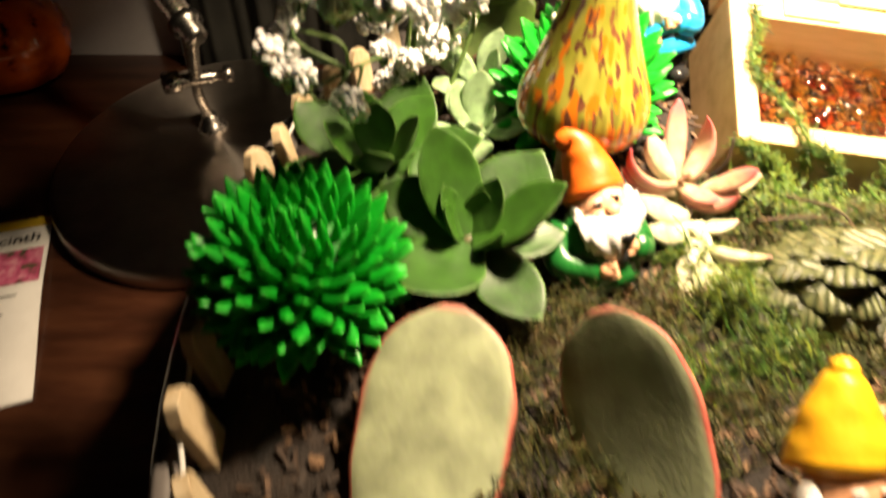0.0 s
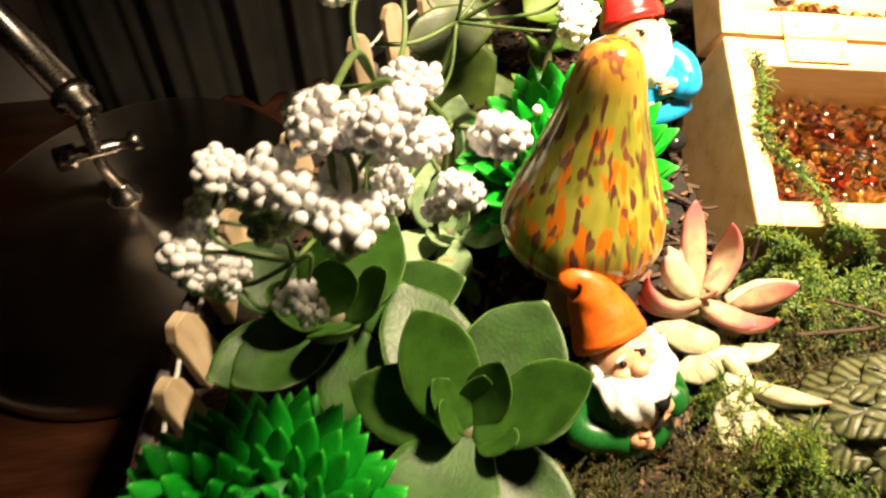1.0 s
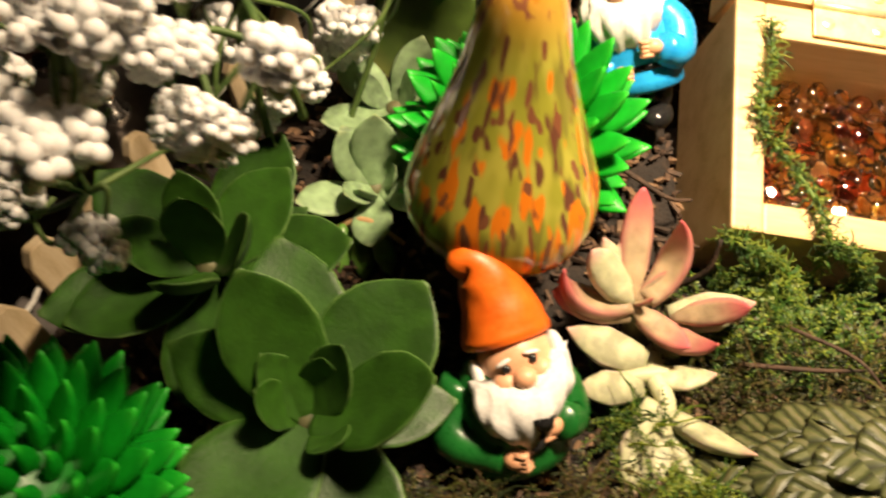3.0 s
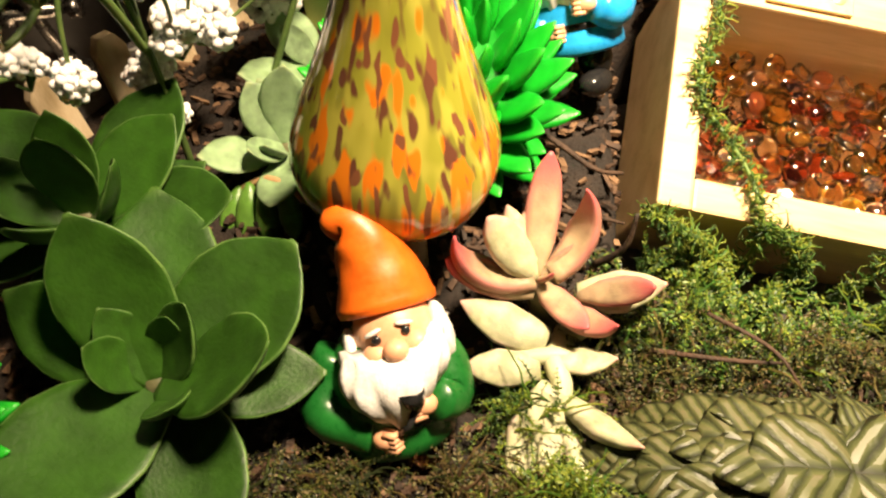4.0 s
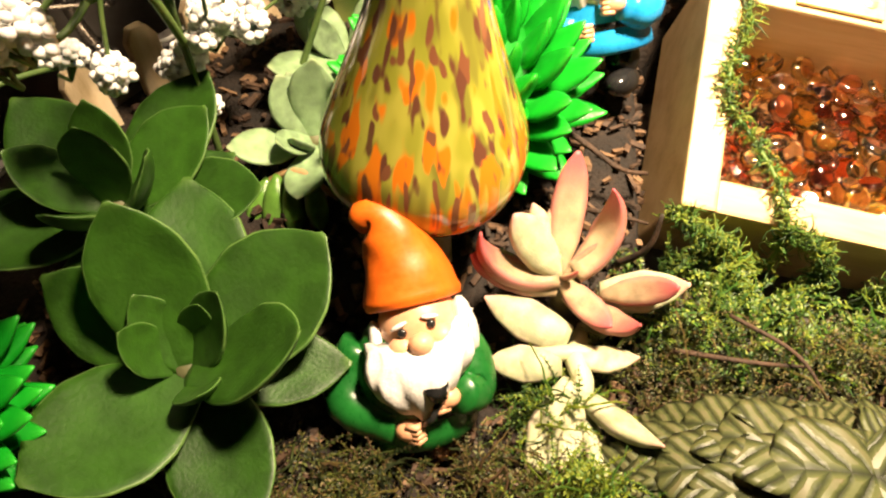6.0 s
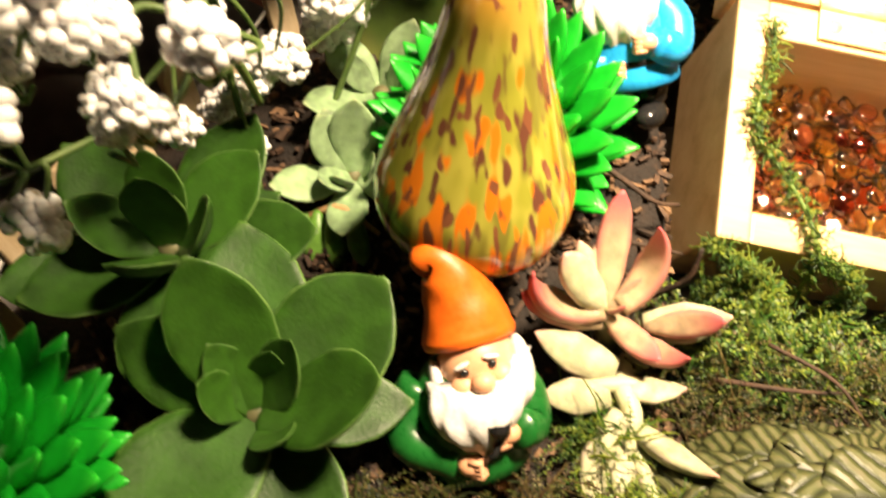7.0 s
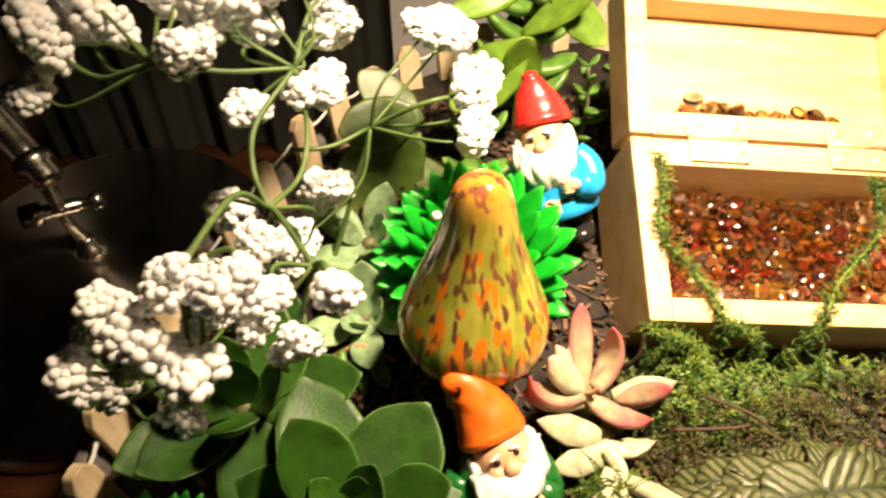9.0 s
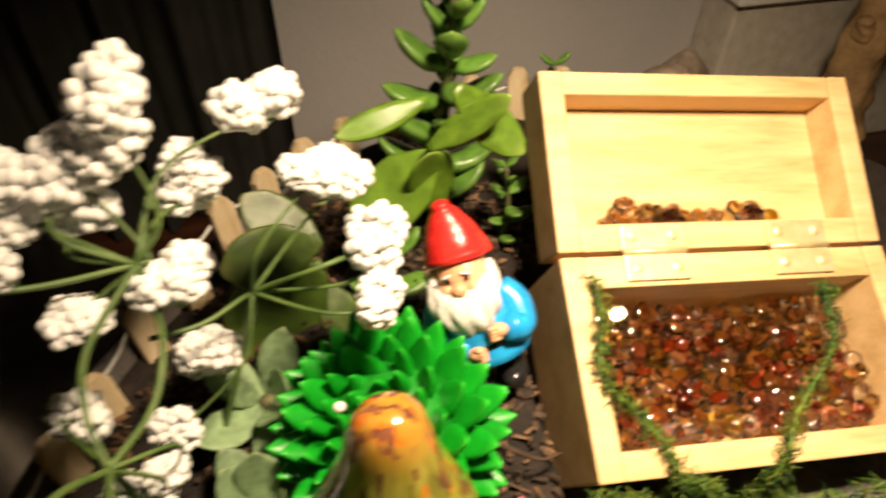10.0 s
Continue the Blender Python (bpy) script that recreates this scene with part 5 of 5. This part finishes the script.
# ---- white artificial flowers ----
def blossom_mesh(seed, n=52, R=0.0078, flat=0.8, bead=0.00175, gap=0.0019):
    """A cluster of small round beads."""
    bm = bmesh.new()
    r = random.Random(seed)
    done = []
    centres = [V((r.uniform(-1, 1), r.uniform(-1, 1), r.uniform(-0.6, 0.8))) * R * 0.55 for _ in range(4)]
    tries = 0
    while len(done) < n and tries < 9000:
        tries += 1
        c = r.choice(centres)
        d = V((r.gauss(0, 1), r.gauss(0, 1), r.gauss(0, 1))).normalized()
        p = c + d * R * r.uniform(0.45, 0.62)
        p.z *= flat
        if all((p - o).length > gap for o in done):
            done.append(p)
            s = bead * r.uniform(0.84, 1.16)
            blob(bm, p, (s, s, s * 0.95), u=10, v=7)
    return mesh_of(bm, "blossom")


BLOSSOMS = [blossom_mesh(s, n, R, f) for s, n, R, f in ((1, 120, 0.0085, 0.85), (2, 130, 0.009, 0.9), (3, 100, 0.0076, 0.8), (4, 120, 0.0085, 1.0))]
ROUND = [blossom_mesh(s, 62, 0.0086, f, 0.0019, 0.0026) for s, f in ((11, 0.8), (12, 0.9), (13, 1.0), (14, 0.75))]
TALL = [blossom_mesh(s, 120, 0.0082, 1.4) for s in (5, 6)]


def flower_plant(label, foot, hubs, clusters, seed, meshes, wires=()):
    t = thing("white_flower_plant", label, "artificial plant", "white artificial flowers", at=foot)
    r = random.Random(seed)
    hubs = [V(h) for h in hubs]
    for h in hubs[:1]:
        bm = bmesh.new()
        mid = (V(foot) + h) / 2 + V((r.uniform(-0.012, 0.012), 0.006, 0.004))
        tube(bm, [V(foot), mid, h], [0.0013, 0.0012, 0.001], 8, n=20)
        part("stem", bm, M_STEM, t)
    for line in wires:
        bm = bmesh.new()
        tube(bm, line, [0.0009, 0.00095, 0.0009], 10, n=30)
        part("wire", bm, M_STEM, t, "thick green wrapped wire")
    for c, s in clusters:
        c = V(c)
        h = min(hubs, key=lambda q: (q - c).length + r.uniform(0, 0.006))
        bm = bmesh.new()
        bow = (h + c) / 2 + V((r.uniform(-0.01, 0.01), r.uniform(-0.008, 0.008), r.uniform(-0.01, 0.006)))
        end = c + V((0, 0, -0.003))
        tube(bm, [h, bow, end], [0.0008, 0.00065, 0.0005], 7, n=16)
        for k in range(5):
            d = V((r.uniform(-1, 1), r.uniform(-1, 1), r.uniform(-0.3, 0.8))) * 0.006 * s
            tube(bm, [end - V((0, 0, 0.004)), end + d], 0.00045, 5)
        st = part("branch", bm, M_STEM, t)
        me = r.choice(meshes)
        if not me.materials:
            me.materials.append(M_BLOSSOM)
        ob = part("blossom", me, None, st)
        ob.matrix_basis = Matrix.Translation(c) @ pose(0, 0, 0, r.uniform(-25, 25), r.uniform(-25, 25), r.uniform(0, 360)) @ Matrix.Scale(s, 4)
    return t


LOOP, TOP = V((0.0131, 0.3159, 0.2189)), V((0.0225, 0.36, 0.242))
near_arm, near_side = V((0.0011, 0.2634, 0.2455)), V((0.0292, 0.2773, 0.2301))
flower_plant("white artificial bead flowers on green wired stems beside the fence", (0.005, 0.335, 0.115), [LOOP, near_arm, near_side, (-0.012, 0.268, 0.2)],
             [((0.0011, 0.2575, 0.2475), 0.74), ((0.0125, 0.2545, 0.2475), 0.81), ((0.0196, 0.2673, 0.2471), 0.67), ((0.0187, 0.2575, 0.2415), 0.70), ((0.008, 0.259, 0.245), 0.63),
              ((0.0355, 0.2581, 0.2389), 0.78), ((-0.0255, 0.2744, 0.2246), 0.82), ((-0.031, 0.272, 0.216), 0.6), ((-0.0079, 0.2525, 0.2375), 0.92), ((-0.0125, 0.254, 0.228), 0.75),
              ((0.0038, 0.243, 0.2324), 0.88), ((0.0142, 0.2655, 0.2218), 0.63), ((0.027, 0.2515, 0.2315), 0.59), ((0.0225, 0.252, 0.2265), 0.48), ((-0.037, 0.2678, 0.2076), 0.9), ((-0.033, 0.266, 0.2015), 0.75),
              ((-0.0284, 0.2689, 0.1967), 0.78), ((-0.0123, 0.2628, 0.1901), 0.8), ((0.0035, 0.2587, 0.2322), 0.59), ((-0.002, 0.2505, 0.231), 0.72), ((0.014, 0.3335, 0.1777), 0.8), ((-0.0039, 0.3436, 0.157), 0.85), ((0.0099, 0.3272, 0.1554), 0.55), ((0.0062, 0.295, 0.191), 0.6), ((-0.0026, 0.2933, 0.1953), 0.6), ((0.002, 0.34, 0.166), 0.7)], 41, ROUND,
             wires=([LOOP, (0.009, 0.296, 0.24), near_arm], [LOOP, (0.02, 0.296, 0.231), near_side], [near_side, (0.0302, 0.284, 0.216), (0.0301, 0.2893, 0.2043)], [near_side, (0.033, 0.27, 0.237), (0.0355, 0.261, 0.236)]))
flower_plant("tall white artificial bead flowers behind the mushroom", (0.015, 0.37, 0.115), [(0.046, 0.3815, 0.2026), LOOP, TOP, (-0.0179, 0.3469, 0.2529)],
             [((0.0273, 0.3847, 0.1703), 1.22), ((0.0033, 0.3533, 0.2336), 1.07), ((0.0285, 0.3622, 0.233), 1.12), ((0.0779, 0.3948, 0.2346), 1.27), ((0.07, 0.396, 0.237), 0.92), ((0.0889, 0.3783, 0.2188), 1.16),
              ((0.0856, 0.3619, 0.2083), 0.92), ((0.0362, 0.395, 0.2387), 1.16), ((0.034, 0.394, 0.247), 0.92), ((-0.0095, 0.3484, 0.2528), 0.96), ((0.0227, 0.3803, 0.2762), 1.27), ((0.0584, 0.3994, 0.2619), 1.22),
              ((0.0032, 0.3755, 0.2589), 1.38), ((-0.006, 0.378, 0.252), 1.12), ((0.012, 0.376, 0.263), 1.12), ((0.0196, 0.4032, 0.1513), 1.16), ((-0.0131, 0.3615, 0.1793), 1.07), ((0.0181, 0.3347, 0.1841), 0.87),
              ((-0.0453, 0.375, 0.2554), 1.27), ((-0.0414, 0.37, 0.2683), 1.22), ((-0.0383, 0.37, 0.2571), 1.07), ((-0.0255, 0.39, 0.2745), 1.22), ((-0.0163, 0.38, 0.2634), 1.32), ((-0.0548, 0.36, 0.2574), 1.12),
              ((-0.0612, 0.36, 0.2422), 1.07), ((0.0086, 0.38, 0.2497), 1.12), ((0.012, 0.36, 0.165), 0.92)], 42, BLOSSOMS + TALL,
             wires=([LOOP, (0.0085, 0.328, 0.225), (0.0099, 0.341, 0.2335), TOP], [LOOP, (0.0215, 0.334, 0.2165), (0.0246, 0.3512, 0.224), TOP], [(0.0145, 0.3687, 0.2028), (0.03, 0.374, 0.2), (0.046, 0.3815, 0.2026), (0.0671, 0.372, 0.218), (0.085, 0.38, 0.216)],
                    [TOP, (0.002, 0.353, 0.246), (-0.0179, 0.3469, 0.2529), (-0.037, 0.352, 0.247), (-0.052, 0.36, 0.254)]))

# ---- leaf-roofed house, stones ----
def leaf_house():
    c = V((0.184, 0.238, 0.107))
    t = thing("fairy_house", "miniature resin house with leaf-shingled roof", "ornament", at=c)
    bm = bmesh.new()
    lathe(bm, [(0.017, -0.024), (0.0175, 0.01), (0.0165, 0.026), (0.012, 0.031), (0.002, 0.032)], Matrix.Translation(V((0.184, 0.224, 0.104))), 28)
    part("wall", bm, M_CREAMWALL, t, "cream rounded wall")
    bm = bmesh.new()
    rx, ry, rz = 0.052, 0.028, 0.034
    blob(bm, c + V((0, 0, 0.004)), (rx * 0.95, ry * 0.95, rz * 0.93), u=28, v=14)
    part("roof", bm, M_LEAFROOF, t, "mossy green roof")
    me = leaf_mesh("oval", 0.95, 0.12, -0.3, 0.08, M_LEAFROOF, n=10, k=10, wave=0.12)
    r = random.Random(51)
    for row in range(6):
        e = math.radians(84 - row * 14)
        n = 4 + row * 4
        for k in range(n):
            a = 2 * math.pi * (k + 0.5 * (row % 2)) / n + r.uniform(-0.08, 0.08)
            def on(el, f):
                return c + V((0, 0, 0.004)) + V((rx * math.cos(el) * math.cos(a) * f, ry * math.cos(el) * math.sin(a) * f, rz * math.sin(el) * f))
            b, tip = on(e + 0.16, 0.99), on(e - 0.3, 1.08)
            nrm = V((math.cos(e) * math.cos(a) / rx, math.cos(e) * math.sin(a) / ry, math.sin(e) / rz))
            leaf_to(me, t, b, tip, nrm + V((r.uniform(-5, 5), r.uniform(-5, 5), 0)), r.uniform(0.85, 1.25), "shingle")
    return t


leaf_house()


def stone(label, at, size, seed, material, name="stone", category="stone"):
    bm = bmesh.new()
    bmesh.ops.create_icosphere(bm, subdivisions=3, radius=1)
    for v in bm.verts:
        k = 1 + 0.25 * noise.noise(v.co * 1.3 + V((seed, 0, 0))) + 0.08 * noise.noise(v.co * 4 + V((0, seed, 0)))
        v.co = V((v.co.x * size[0], v.co.y * size[1], v.co.z * size[2])) * k
    bmesh.ops.translate(bm, verts=bm.verts, vec=V(at))
    tagged(part(name, bm, material), label, category)


stone("brown rounded stone behind the chest", (0.304, 0.548, 0.14), (0.026, 0.016, 0.034), 3, M_ROCK)


def driftwood():
    """A bent, knotted branch that leans on the planter's far side."""
    t = thing("driftwood", "tan knotted driftwood branch leaning behind the chest", "driftwood", at=(0.5, 0.6, 0.0))
    for name, line, radii in (("branch", [(0.52, 0.59, 0.0), (0.503, 0.6, 0.06), (0.494, 0.6, 0.12), (0.505, 0.602, 0.17), (0.525, 0.606, 0.23)], [0.024, 0.021, 0.018, 0.021, 0.012]),
                              ("side_branch", [(0.499, 0.6, 0.128), (0.484, 0.598, 0.148), (0.478, 0.596, 0.158)], [0.012, 0.009, 0.005])):
        bm = bmesh.new()
        tube(bm, line, radii, 20, n=36)
        for v in bm.verts:
            d = V((noise.noise(v.co * 55), noise.noise(v.co * 55 + V((9, 0, 0))), 0.3 * noise.noise(v.co * 30)))
            v.co += d * 0.007 + 0.002 * d.normalized() * noise.noise(v.co * 220)
        part(name, bm, M_DRIFT, t)


driftwood()
stone("pinkish brown stone beside the yellow-hatted gnome", (0.155, 0.185, 0.117), (0.026, 0.008, 0.008), 5, M_DRIFT)
